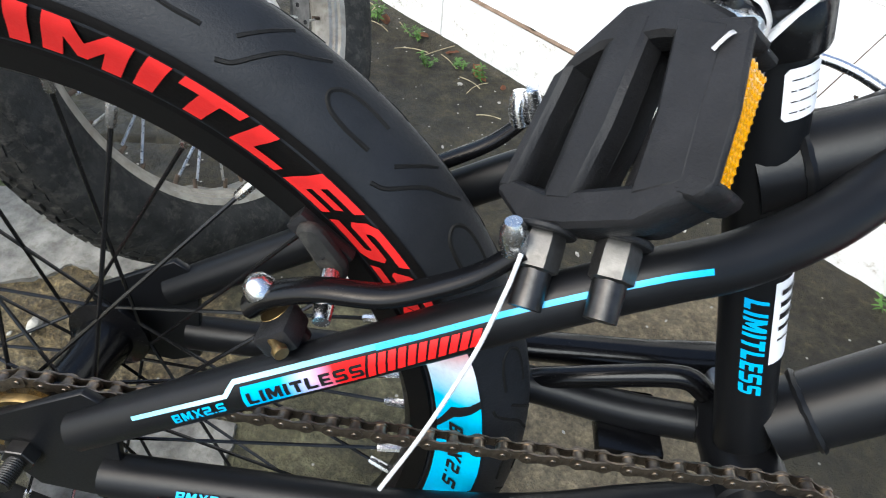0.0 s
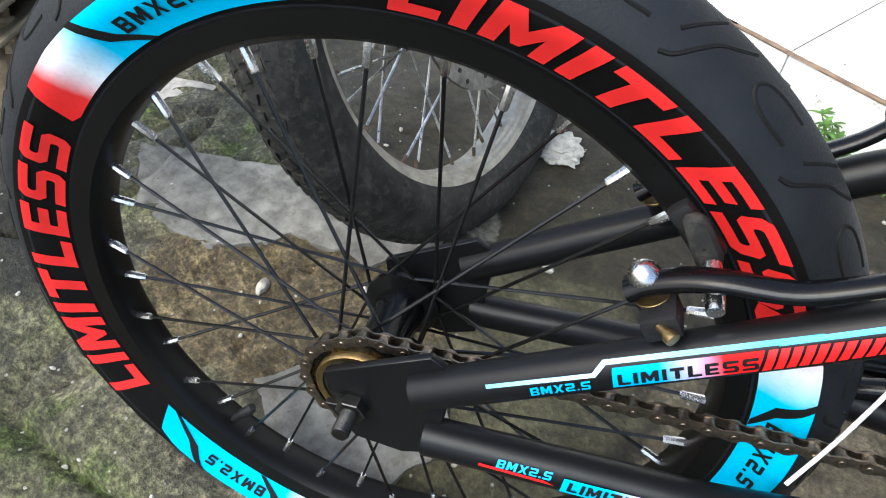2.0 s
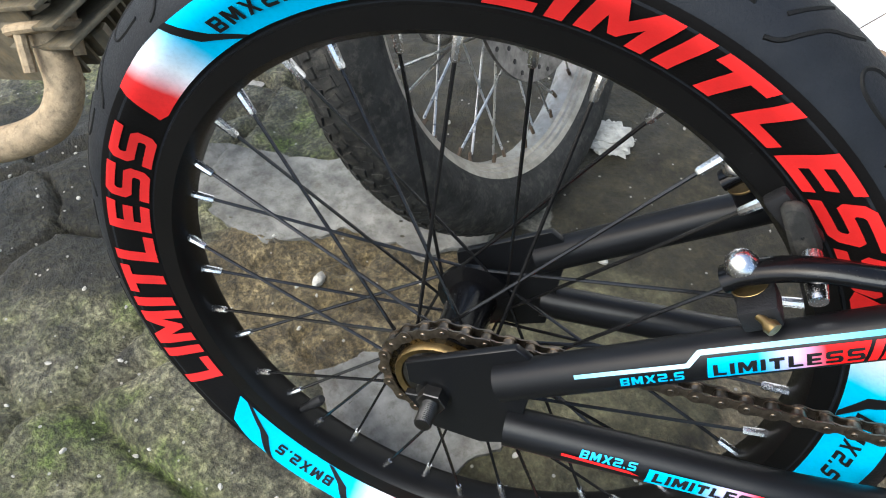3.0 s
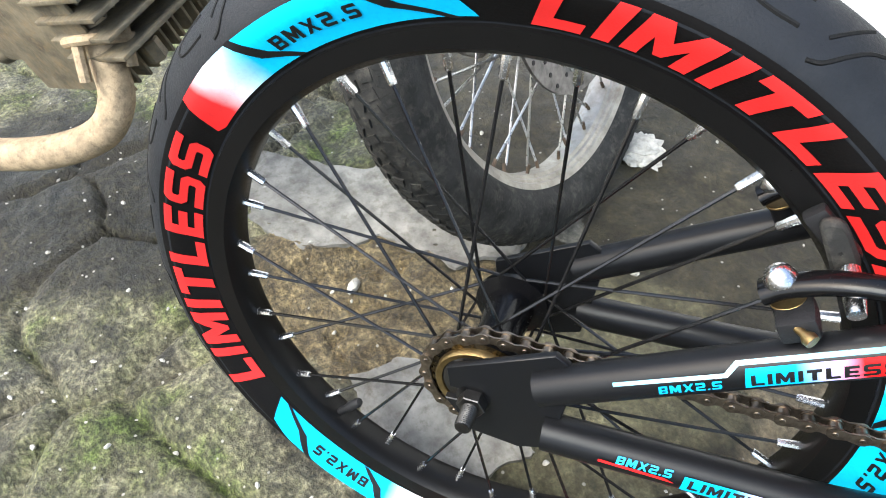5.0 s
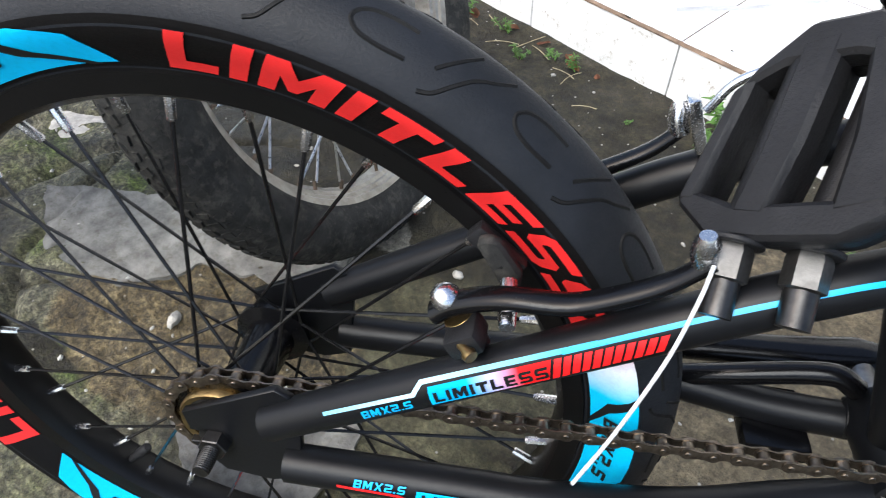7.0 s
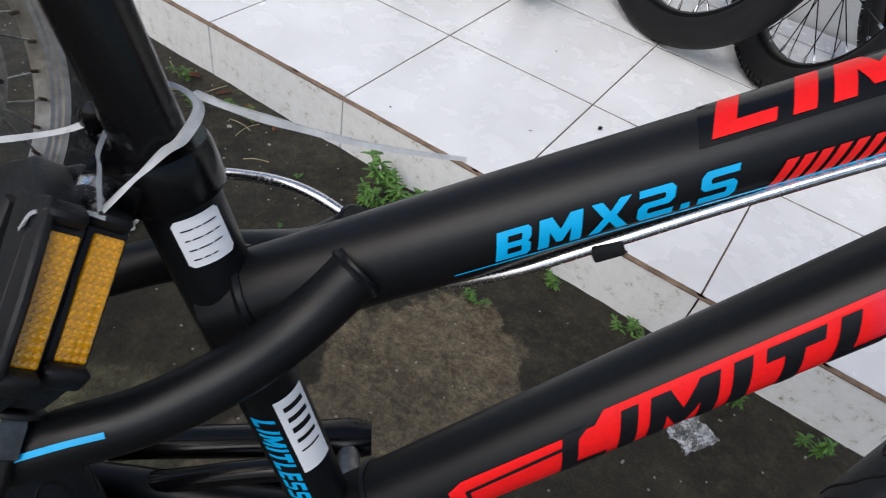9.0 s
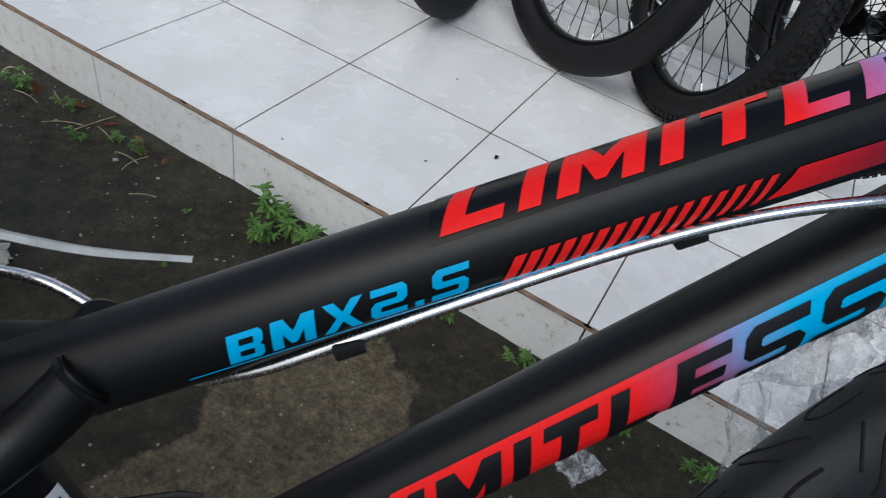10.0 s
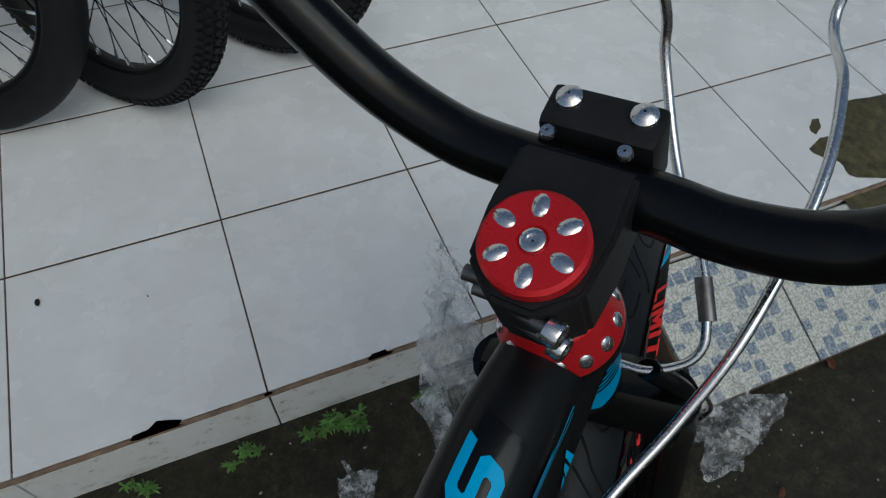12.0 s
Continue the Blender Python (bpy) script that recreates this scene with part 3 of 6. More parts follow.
def on_tyre(first, side=-1, r0=0.2165, lift=0.0008):
    """A placing on the sloping sidewall: u runs clockwise from the angle first, v outwards."""
    def place(u, v):
        r = 0.2165 + 0.86 * (r0 + v - 0.2165)
        a = radians(first) - u / 0.23
        return Vector((r * math.cos(a), side * (tyre_y(r) + lift), r * math.sin(a)))
    return place


def bicycle_wheel(root, name, first_spoke, print_at):
    tyre = part(name + "_tyre", lathe([(r, y) for r, y in TYRE_HALF] + [(r, -y) for r, y in TYRE_HALF[:0:-1]], 160), rubber, root, "black slick street tyre with red word print")
    rim = part(name + "_rim", lathe(rim_section(0.198, R_RIM, 0.0165), 96), rim_paint, root, "matte black rim")
    hub = bmesh.new()
    lathe([(0.0005, -0.048), (0.008, -0.048), (0.008, -0.034), (0.026, -0.033), (0.026, -0.029), (0.017, -0.026), (0.0155, 0), (0.017, 0.026), (0.026, 0.029), (0.026, 0.033), (0.008, 0.034), (0.008, 0.048), (0.0005, 0.048)], 32, hub)
    part(name + "_hub", hub, gloss, root)
    spoked(0.024, 0.031, R_NIP, 36, rim, first_spoke, spoke_black, chrome, 0.00118)
    part("sidewall_print", wrapped(panel([(0, -0.001), (2 * math.pi * 0.23 - 1e-4, -0.001), (2 * math.pi * 0.23 - 1e-4, 0.031), (0, 0.031)]), on_tyre(0, -1, lift=0.0003), 0.006), sidewall, tyre)
    for k in range(3):
        base = print_at - 120 * k
        u = lambda deg: radians(deg) * 0.23
        part("red_word", wrapped(words("LIMITLESS", 0.0257, u(59.6), 0.3, 0.17), on_tyre(base, -1, 0.217, 0.0012), 0.004), tyre_red, tyre, "red block lettering")
        first = base + 55.8 + (4.2 if k == 1 else 0)
        out = [(u(0), 0.003), (u(3), 0.03), (u(10), 0.031), (u(20), 0.03), (u(30), 0.03), (u(40), 0.027), (u(46), 0.02), (u(49.5), 0.001), (u(30), 0.0), (u(10), 0.0), (u(1.5), 0.0)]
        part("colour_panel", wrapped(panel(out), on_tyre(first, -1, 0.2175, 0.0009), 0.004), tyre_fade, tyre, "red, white and cyan panel")
        part("tread_word", wrapped(words("BMX2.5", 0.0092, u(14.0), 0.0, 0.3), on_tyre(first - 21.0, -1, 0.2262, 0.0018), 0.004), ink, tyre, "black size lettering")
        for s, w, run in ((15.0, 1.3, 7.5), (33.0, 1.5, 13.0)):
            part("black_slash", wrapped(panel([(u(s), 0.031), (u(s + w), 0.031), (u(s + run * 0.45 + w), 0.012), (u(s + run + w), 0.0), (u(s + run), 0.0), (u(s + run * 0.45 - 0.6), 0.011)]), on_tyre(first, -1, 0.2175, 0.0014), 0.004), ink, tyre)
    return tyre


bicycle_wheel(bike, "rear", 112.5, 88.9)
va = radians(-132.4)
out = Vector((math.cos(va), 0, math.sin(va)))
part("valve", tube([out * 0.2, out * 0.184, out * 0.183, out * 0.17, out * 0.168], [0.0032, 0.0032, 0.0042, 0.0042, 0.003], 12), plastic, bpy.data.objects["rear_rim"], "black valve with its cap")

frame_paint = paint
BB, HEAD = Vector((0.392, 0, 0.012)), Vector((0.761, 0, 0.461))
STEER = Vector((0.31, 0, -0.951))


def at_head(s):
    return HEAD + STEER * s


st_top = (0.3155, 0, 0.257)
part("seat_tube", tube([BB, st_top], 0.0152, 24), frame_paint, bike)
part("seat_post", tube([(0.3165, 0, 0.254), (0.2545, 0, 0.454)], 0.0126, 24), gloss, bike, "gloss black seat post")
TT0, TT1 = (0.33, 0, 0.192), (0.768, 0, 0.4)


def sag(v):
    """The top tube flattens and dips where it meets the head tube."""
    f = max(0.0, (v.x - 0.695) / 0.073) ** 2
    mid = 0.192 + (v.x - 0.33) * 0.4749
    return Vector((v.x, v.y * (1 - 0.06 * f), mid + (v.z - mid) * (1 - 0.14 * f) - 0.023 * f))


bm = tube([Vector(TT0).lerp(Vector(TT1), k / 14) for k in range(15)], [0.0185 + 0.002 * k / 14 for k in range(15)], 28)
for v in bm.verts:
    v.co = sag(v.co)
part("top_tube", bm, frame_paint, bike)
DT0, DT1 = (0.395, 0, 0.044), (0.792, 0, 0.372)
part("down_tube", tube([DT0, DT1], [0.021, 0.022], 28), frame_paint, bike)
part("head_tube", tube([at_head(0.082), at_head(0.175)], 0.0225, 28), frame_paint, bike)
part("bottom_bracket", disc(0.0215, -0.034, 0.034, 28, 0.002, m=Matrix.Translation(BB)), frame_paint, bike)
for s in (-1, 1):
    e = 0.0 if s < 0 else 0.01
    line = smooth_line([(0.0385, s * (0.06 - e), 0.0295), (0.2074, s * (0.06 - e), 0.131), (0.25, s * (0.0585 - e), 0.1555), (0.29, s * (0.0545 - 0.6 * e), 0.1735), (0.317, s * 0.048, 0.181), (0.346, s * 0.036, 0.193), (0.368, s * 0.0225, 0.206), (0.388, s * 0.012, 0.226)], 8)
    part("seat_stay", tube(line, 0.0112, 18), frame_paint, bike)
    if s < 0:
        stay_line = line
    line = smooth_line([(0.0445, s * (0.06 - e), -0.008), (0.1, s * (0.06 - e), -0.0055), (0.15, s * (0.06 - e), -0.0033), (0.2, s * (0.06 - e), -0.001), (0.27, s * (0.05 - 0.6 * e), -0.002), (0.33, s * 0.034, -0.002), (0.38, s * 0.026, 0.004)], 8)
    part("chain_stay", tube(line, 0.0118, 18), frame_paint, bike)
    out = [(-0.018, 0.022), (0.044, 0.056), (0.053, 0.05), (0.056, 0.03), (0.05, -0.026), (0.03, -0.034), (0.0, -0.031), (-0.019, -0.006), (-0.004, -0.004), (0.004, -0.004), (0.006, 0.004), (-0.016, 0.006)]
    part("dropout", plate(out, 0.005, 0.0006), frame_paint, bike, at=pose(0, s * (0.056 - 0.8 * e), 0))

# weld beads
def bead(centre, axis, r, thick=0.0022, wob=0.0006, m=None):
    bm = bmesh.new()
    q = Vector(axis).to_track_quat("Y", "Z").to_matrix().to_4x4()
    lathe([(r + thick * math.cos(a), thick * math.sin(a)) for a in [k * math.pi / 3 for k in range(6)]], 40, bm, True, Matrix.Translation(centre) @ q)
    for v in bm.verts:
        v.co += wob * Vector((noise.noise(v.co * 350), noise.noise(v.co * 350 + Vector((5, 0, 0))), noise.noise(v.co * 350 + Vector((0, 9, 0)))))
    return bm


tt_dir, dt_dir, st_dir = (Vector(TT1) - Vector(TT0)).normalized(), (Vector(DT1) - Vector(DT0)).normalized(), (Vector(st_top) - BB).normalized()
part("weld", bead(Vector(TT0) + tt_dir * 0.0185, tt_dir, 0.0185, 0.0024), frame_paint, bike)
part("weld", bead(Vector(DT0) + dt_dir * 0.021, dt_dir, 0.021, 0.0024), frame_paint, bike)
for s in (-1, 1):
    part("weld", bead((0.3855, s * 0.0135, 0.2235), (0.7, -s * 0.45, 0.6), 0.0109, 0.0015, 0.0004), frame_paint, bike)
    part("weld", bead((0.374, s * 0.027, 0.0055), (1, -s * 0.15, 0.1), 0.0112, 0.002), frame_paint, bike)

# seat clamp with its lever
st_q = st_dir.to_track_quat("Y", "Z").to_matrix().to_4x4()
clamp_m = Matrix.Translation(Vector(st_top) - st_dir * 0.012) @ st_q
clamp = part("seat_clamp", lathe([(0.0128, 0.0), (0.0185, 0.0), (0.019, 0.002), (0.019, 0.016), (0.0182, 0.0185), (0.0128, 0.0185)], 40, m=clamp_m), gloss, bike, "gloss black seat clamp collar")
part("clamp_ear", block(0.02, 0.034, 0.016, 0.003, pose(0.303, -0.003, 0.2535, 0, 20, 0)), gloss, clamp)
part("clamp_bolt", tube([(0.299, -0.026, 0.2565), (0.299, -0.02, 0.2558), (0.297, 0.022, 0.254)], [0.0052, 0.0062, 0.0042], 16), chrome, clamp, "bright clamp bolt")
part("clamp_lever", tube(smooth_line([(0.297, 0.01, 0.256), (0.29, 0.012, 0.262), (0.292, 0.006, 0.27), (0.3, 0.004, 0.274)], 5), [0.0046] * 16, 10), gloss, clamp, "black clamp lever")

# ---- decals ----
def on_top(turn=0.0, lift=0.0006):
    """A placing on the top tube that follows its dip by the head."""
    place = on_tube(TT0, TT1, 0.0185, 0.0205, turn, lift)
    return lambda u, v: sag(place(u, v))


tt_side = on_top()
tt_top = on_top(80)
tt = bpy.data.objects["top_tube"]


def cut_word(text, h, w, place, parent, material, slant, label, gap=0.2, step=0.0025):
    bm = words(text, h, w, slant, gap)
    return part("lettering", wrapped(bm, place, step), material, parent, label)


def shifted(place, du, dv):
    return lambda u, v: place(u + du, v + dv)


part("black_band", wrapped(panel([(0.196, -0.0115), (0.447, -0.0115), (0.455, 0.0145), (0.204, 0.0145)]), on_top(80, 0.0003), 0.004), gloss, tt, "gloss black band")
cut_word("LIMITLESS", 0.0195, 0.232, shifted(tt_top, 0.201, -0.0095), tt, word_fade, 0.5, "red to cyan lettering")
cut_word("BMX2.5", 0.0118, 0.088, shifted(tt_side, 0.1165, -0.0045), tt, cyan_ink, 0.3, "cyan lettering")
part("cyan_line", wrapped(panel([(0.1, -0.0062), (0.27, -0.0062), (0.27, -0.0054), (0.1, -0.0054)]), tt_side, 0.005), cyan_ink, tt)
for k in range(16):
    u0 = 0.216 + k * 0.006
    part("red_slash", wrapped(panel([(u0, -0.0068), (u0 + 0.0042 - k * 0.0001, -0.0068), (u0 + 0.0118 - k * 0.0001, 0.0035), (u0 + 0.0075, 0.0035)]), tt_side, 0.003), red_ink, tt)
fade_tail = printed("dark red to cyan tail", [(0.0, RED), (0.3, (0.25, 0.012, 0.03)), (0.7, (0.05, 0.06, 0.14)), (1.0, (0.0, 0.25, 0.45))])
part("colour_tail", wrapped(panel([(0.312, -0.0068), (0.44, -0.0045), (0.45, 0.0035), (0.323, 0.0035)]), tt_side, 0.004), fade_tail, tt, "dark red to cyan panel")
for k in range(4):
    part("cyan_line", wrapped(panel([(0.405 + 0.004 * k, -0.009 + 0.0024 * k), (0.462 + 0.003 * k, -0.006 + 0.0033 * k), (0.462 + 0.003 * k, -0.0052 + 0.0033 * k), (0.405 + 0.004 * k, -0.0083 + 0.0024 * k)]), on_top(0, 0.0009), 0.004), cyan_ink, tt)

dt_side = on_tube(DT0, DT1, 0.021, 0.022, 0)
dt = bpy.data.objects["down_tube"]
part("colour_panel", wrapped(panel([(0.062, -0.018), (0.409, -0.018), (0.398, -0.006), (0.393, 0.006), (0.391, 0.0165), (0.155, 0.0165), (0.148, 0.0115), (0.075, 0.0115), (0.066, 0.0085)]), on_tube(DT0, DT1, 0.021, 0.022, 0, 0.0004), 0.004), dt_fade, dt, "red to cyan panel")
part("corner_stripe", wrapped(panel([(0.068, -0.018), (0.0745, 0.0062), (0.132, 0.0078), (0.15, 0.0165), (0.1525, 0.0165), (0.134, 0.0062), (0.0765, 0.0046), (0.0705, -0.018)]), on_tube(DT0, DT1, 0.021, 0.022, 0, 0.0011), 0.004), ink, dt)
cut_word("LIMITLESS", 0.0235, 0.252, shifted(on_tube(DT0, DT1, 0.021, 0.022, 0, 0.0009), 0.119, -0.0105), dt, dt_word, 0.55, "black slanted lettering")
dt_high = on_tube(DT0, DT1, 0.021, 0.022, 0, 0.0007)
part("cyan_arc", wrapped(panel([(0.402, 0.0125), (0.404, 0.0035), (0.41, -0.006), (0.42, -0.014), (0.4225, -0.0135), (0.4145, -0.0055), (0.4085, 0.004), (0.4065, 0.0125)]), dt_high, 0.004), cyan_ink, dt)
for k in range(4):
    u0, low, high = 0.411 + 0.0066 * k, (0.0, -0.0055, -0.0065, -0.005)[k], (0.0085, 0.0085, 0.0078, 0.006)[k]
    part("cyan_slash", wrapped(panel([(u0, low), (u0 + (0.005 if k < 3 else 0.012), low + 0.0005), (u0 + (0.0085 if k < 3 else 0.0135), high - (0 if k < 3 else 0.004)), (u0 + 0.0035, high)]), dt_high, 0.004), cyan_ink, dt)
for k in range(3):
    u0 = 0.449 + 0.006 * k
    part("cyan_slash", wrapped(panel([(u0, 0.003), (u0 + 0.0045, 0.003), (u0 + 0.0075, 0.0065 + 0.0022 * k), (u0 + 0.004, 0.0055 + 0.0022 * k)]), dt_high, 0.004), cyan_ink, dt)

hd = bpy.data.objects["head_tube"]
hd_side = on_tube(at_head(0.175), at_head(0.082), 0.0225, 0.0225, 0)
part("cyan_wing", wrapped(panel([(0.012, -0.014), (0.03, 0.012), (0.045, 0.014), (0.045, -0.016), (0.02, -0.022)]), hd_side, 0.003), cyan_ink, hd, "cyan wing graphic")
for k in range(4):
    part("cyan_feather", wrapped(panel([(0.048 + 0.0065 * k, -0.016 + 0.003 * k), (0.051 + 0.0065 * k, -0.016 + 0.003 * k), (0.054 + 0.0065 * k, 0.013), (0.051 + 0.0065 * k, 0.013)]), hd_side, 0.003), cyan_ink, hd)

st = bpy.data.objects["seat_tube"]
st_side = on_tube(st_top, BB, 0.0152, 0.0152, 0)
cut_word("LIMITLESS", 0.0102, 0.062, shifted(on_tube(st_top, BB, 0.0152, 0.0152, -14), 0.122, -0.004), st, cyan_ink, 0.3, "cyan lettering running down")
part("white_label", wrapped(panel([(0.115, -0.008), (0.166, -0.008), (0.166, 0.0085), (0.115, 0.0085)]), on_tube(st_top, BB, 0.0152, 0.0152, 48, 0.0006), 0.003), label_white, st, "white sticker with black bars")
for a, c in ((0.12, 0.003), (0.127, 0.003), (0.134, 0.0035), (0.142, 0.0025), (0.15, 0.0012)):
    part("label_bar", wrapped(panel([(a, -0.005), (a + c, -0.005), (a + c, 0.0055), (a, 0.0055)]), on_tube(st_top, BB, 0.0152, 0.0152, 48, 0.001), 0.003), ink, st)
cautio = shifted(on_tube(st_top, BB, 0.0152, 0.0152, 25, 0.0006), -0.005, 0)
part("caution_label", wrapped(panel([(0.0225, -0.007), (0.0395, -0.007), (0.0412, -0.0055), (0.0412, 0.0095), (0.0395, 0.011), (0.0225, 0.011), (0.0208, 0.0095), (0.0208, -0.0055)]), cautio, 0.003), label_white, st, "white caution sticker with fine print")
for k in range(4):
    v0 = -0.0045
    for w in ((0.0042, 0.002, 0.0052), (0.0018, 0.0036, 0.003, 0.0022), (0.0026, 0.0046, 0.0034), (0.0028, 0.0024, 0.0018))[k]:
        part("print_line", wrapped(panel([(0.0248 + 0.0042 * k, v0), (0.0253 + 0.0042 * k, v0), (0.0253 + 0.0042 * k, v0 + w), (0.0248 + 0.0042 * k, v0 + w)]), shifted(on_tube(st_top, BB, 0.0152, 0.0152, 25, 0.001), -0.005, 0), 0.003), ink, st)
        v0 += w + 0.0008

for name, a, c, red_first in (("seat_stay", (0.0385, -0.06, 0.0295), (0.2074, -0.06, 0.131), False), ("chain_stay", (0.0445, -0.06, -0.008), (0.2, -0.06, -0.001), True)):
    stay = bpy.data.objects[name]
    rs = 0.0125 if red_first else 0.0112
    side, top = on_tube(a, c, rs, rs, 22, 0.0006), on_tube(a, c, rs, rs, 50, 0.0006)
    if not red_first:
        part("pale_stripe", wrapped(panel([(0.047, 0.0009), (0.1025, -0.0002), (0.1085, 0.0046), (0.196, 0.0031), (0.196, 0.0054), (0.1075, 0.007), (0.1015, 0.0019), (0.047, 0.0029)]), side, 0.004), stripe_fade, stay, "white to cyan stripe")
        cut_word("BMX2.5", 0.0048, 0.03, shifted(side, 0.0685, -0.0062), stay, cyan_ink, 0.2, "cyan lettering", 0.2, 0.003)
        part("print_panel", wrapped(panel([(0.1085, -0.0074), (0.169, -0.0078), (0.174, 0.0022), (0.111, 0.003)]), on_tube(a, c, rs, rs, 22, 0.0005), 0.004), stay_fade, stay, "cyan to red panel")
        cut_word("LIMITLESS", 0.0056, 0.0585, shifted(on_tube(a, c, rs, rs, 22, 0.0009), 0.1115, -0.0058), stay, ink, 0.2, "black lettering", 0.2, 0.003)
        for k in range(11):
            u0, low, high = 0.1705 + 0.0046 * k, -0.0078 + 0.0002 * k, 0.0021 - 0.0001 * k
            part("red_slash", wrapped(panel([(u0, low), (u0 + 0.0034, low), (u0 + 0.0084, high), (u0 + 0.005, high)]), side, 0.003), red_ink, stay)
    else:
        part("red_line", wrapped(panel([(0.034, -0.0022), (0.072, -0.0032), (0.076, -0.0032), (0.07, -0.0014), (0.034, -0.0005)]), side, 0.004), red_ink, stay)
        cut_word("BMX2.5", 0.0048, 0.03, shifted(side, 0.0435, -0.0006), stay, cyan_ink, 0.2, "cyan lettering", 0.2, 0.003)
        part("print_panel", wrapped(panel([(0.079, -0.0068), (0.155, -0.0068), (0.155, 0.0026), (0.0805, 0.0026)]), on_tube(a, c, rs, rs, 22, 0.0005), 0.004), stay_fade, stay, "cyan to red panel")
        cut_word("LIMITLESS", 0.0058, 0.056, shifted(on_tube(a, c, rs, rs, 22, 0.0009), 0.0825, -0.0045), stay, ink, 0.2, "black lettering", 0.2, 0.003)
    if not red_first:
        bm = bmesh.new()
        rows = []
        for i in range(7, 29):
            p, q, r = stay_line[i - 1], stay_line[i], stay_line[i + 1]
            d = (r - p).normalized()
            out = Vector((0, -1, 0))
            out = (out - d * out.dot(d)).normalized()
            up = out.cross(d).normalized()
            up = up if up.z > 0 else -up
            rows.append([bm.verts.new(q + 0.0118 * (out * math.cos(w) + up * math.sin(w))) for w in (0.64 - 0.009 * (i - 8), 0.74 - 0.009 * (i - 8), 0.84 - 0.009 * (i - 8))])
        for i, (p, q) in enumerate(zip(rows, rows[1:])):
            for k in range(2):
                bm.faces.new((p[k], p[k + 1], q[k + 1], q[k]))
        bmesh.ops.recalc_face_normals(bm, faces=bm.faces[:])
        part("cyan_stripe", bm, cyan_ink, stay, "cyan stripe")

# ---- axle, sprocket and chain ----
part("axle", tube([(0, -0.081, 0), (0, 0.08, 0)], 0.0047, 16), dark_steel, bike, "threaded steel axle")
bm = bmesh.new()
for k in range(13):
    lathe([(0.0047, -0.0805 + 0.0013 * k), (0.0054, -0.0799 + 0.0013 * k), (0.0047, -0.0793 + 0.0013 * k)], 14, bm, False)
part("axle_thread", bm, dark_steel, bike)
for y in (-0.066, 0.062):
    bm = disc(0.0092, y, y + 0.009, 6, 0.0006)
    nut = part("axle_nut", bm, dark_steel, bike, "blackened axle nut")
    part("washer", disc(0.0115, y + 0.0075 if y < 0 else y - 0.002, y + 0.0095 if y < 0 else y, 20, 0.0003), dark_steel, nut)
bm = bmesh.new()
lathe([(0.012, -0.044), (0.0335, -0.044), (0.0335, -0.041), (0.012, -0.041)], 48, bm)
lathe([(0.0245, -0.048), (0.028, -0.049), (0.029, -0.0475), (0.029, -0.0415), (0.0245, -0.0415)], 40, bm)
sprocket = part("sprocket", bm, brass, bike, "oily brass-coloured freewheel sprocket")
part("freewheel_body", lathe([(0.0095, -0.0475), (0.023, -0.0475), (0.0243, -0.0465), (0.0243, -0.0405), (0.0095, -0.0405)], 36), dark_steel, sprocket, "dark greasy freewheel body")
RS, RC, YC = 0.037, 0.041, -0.0425
c0, c1 = Vector((0, YC, 0)), Vector((0.392, YC, 0.008))
route = []
n_top = 31
for k in range(n_top + 1):
    f = k / n_top
    route.append(Vector((0.0 + 0.392 * f, YC, RS + 0.0035 + (c1.z + RC - RS - 0.0035) * f - 0.004 * math.sin(math.pi * f))))
for k in range(1, 10):
    a = math.pi / 2 - math.pi * k / 10
    route.append(c1 + Vector((RC * math.cos(a), 0, RC * math.sin(a))))
for k in range(n_top + 1):
    f = k / n_top
    route.append(Vector((0.392 * (1 - f), YC, c1.z - RC + (-RS - c1.z + RC) * f - 0.006 * math.sin(math.pi * f))))
for k in range(1, 9):
    a = -math.pi / 2 - math.pi * k / 9
    route.append(c0 + Vector((RS * math.cos(a), 0, RS * math.sin(a))))


def link_plate(pitch, y, r=0.0042, waist=0.0027):
    out = []
    for k in range(7):
        a = math.pi / 2 + math.pi * k / 6
        out.append((r * math.cos(a), r * math.sin(a)))
    out.append((pitch / 2, -waist))
    for k in range(7):
        a = -math.pi / 2 + math.pi * k / 6
        out.append((pitch + r * math.cos(a), r * math.sin(a)))
    out.append((pitch / 2, waist))
    bm = plate(out, 0.001)
    bm.transform(Matrix.Translation((0, y, 0)))
    return bm


chain = None
links = {}
for kind, y in (("outer", 0.0036), ("inner", 0.0025)):
    bm = link_plate(0.0127, -y)
    join(bm, link_plate(0.0127, y))
    if kind == "inner":
        for x in (0, 0.0127):
            disc(0.0036, -0.0022, 0.0022, 12, 0.0002, bm, Matrix.Translation((x, 0, 0)))
    else:
        for x in (0, 0.0127):
            disc(0.0017, -0.0048, 0.0048, 8, 0.0003, bm, Matrix.Translation((x, 0, 0)))
    links[kind] = bm
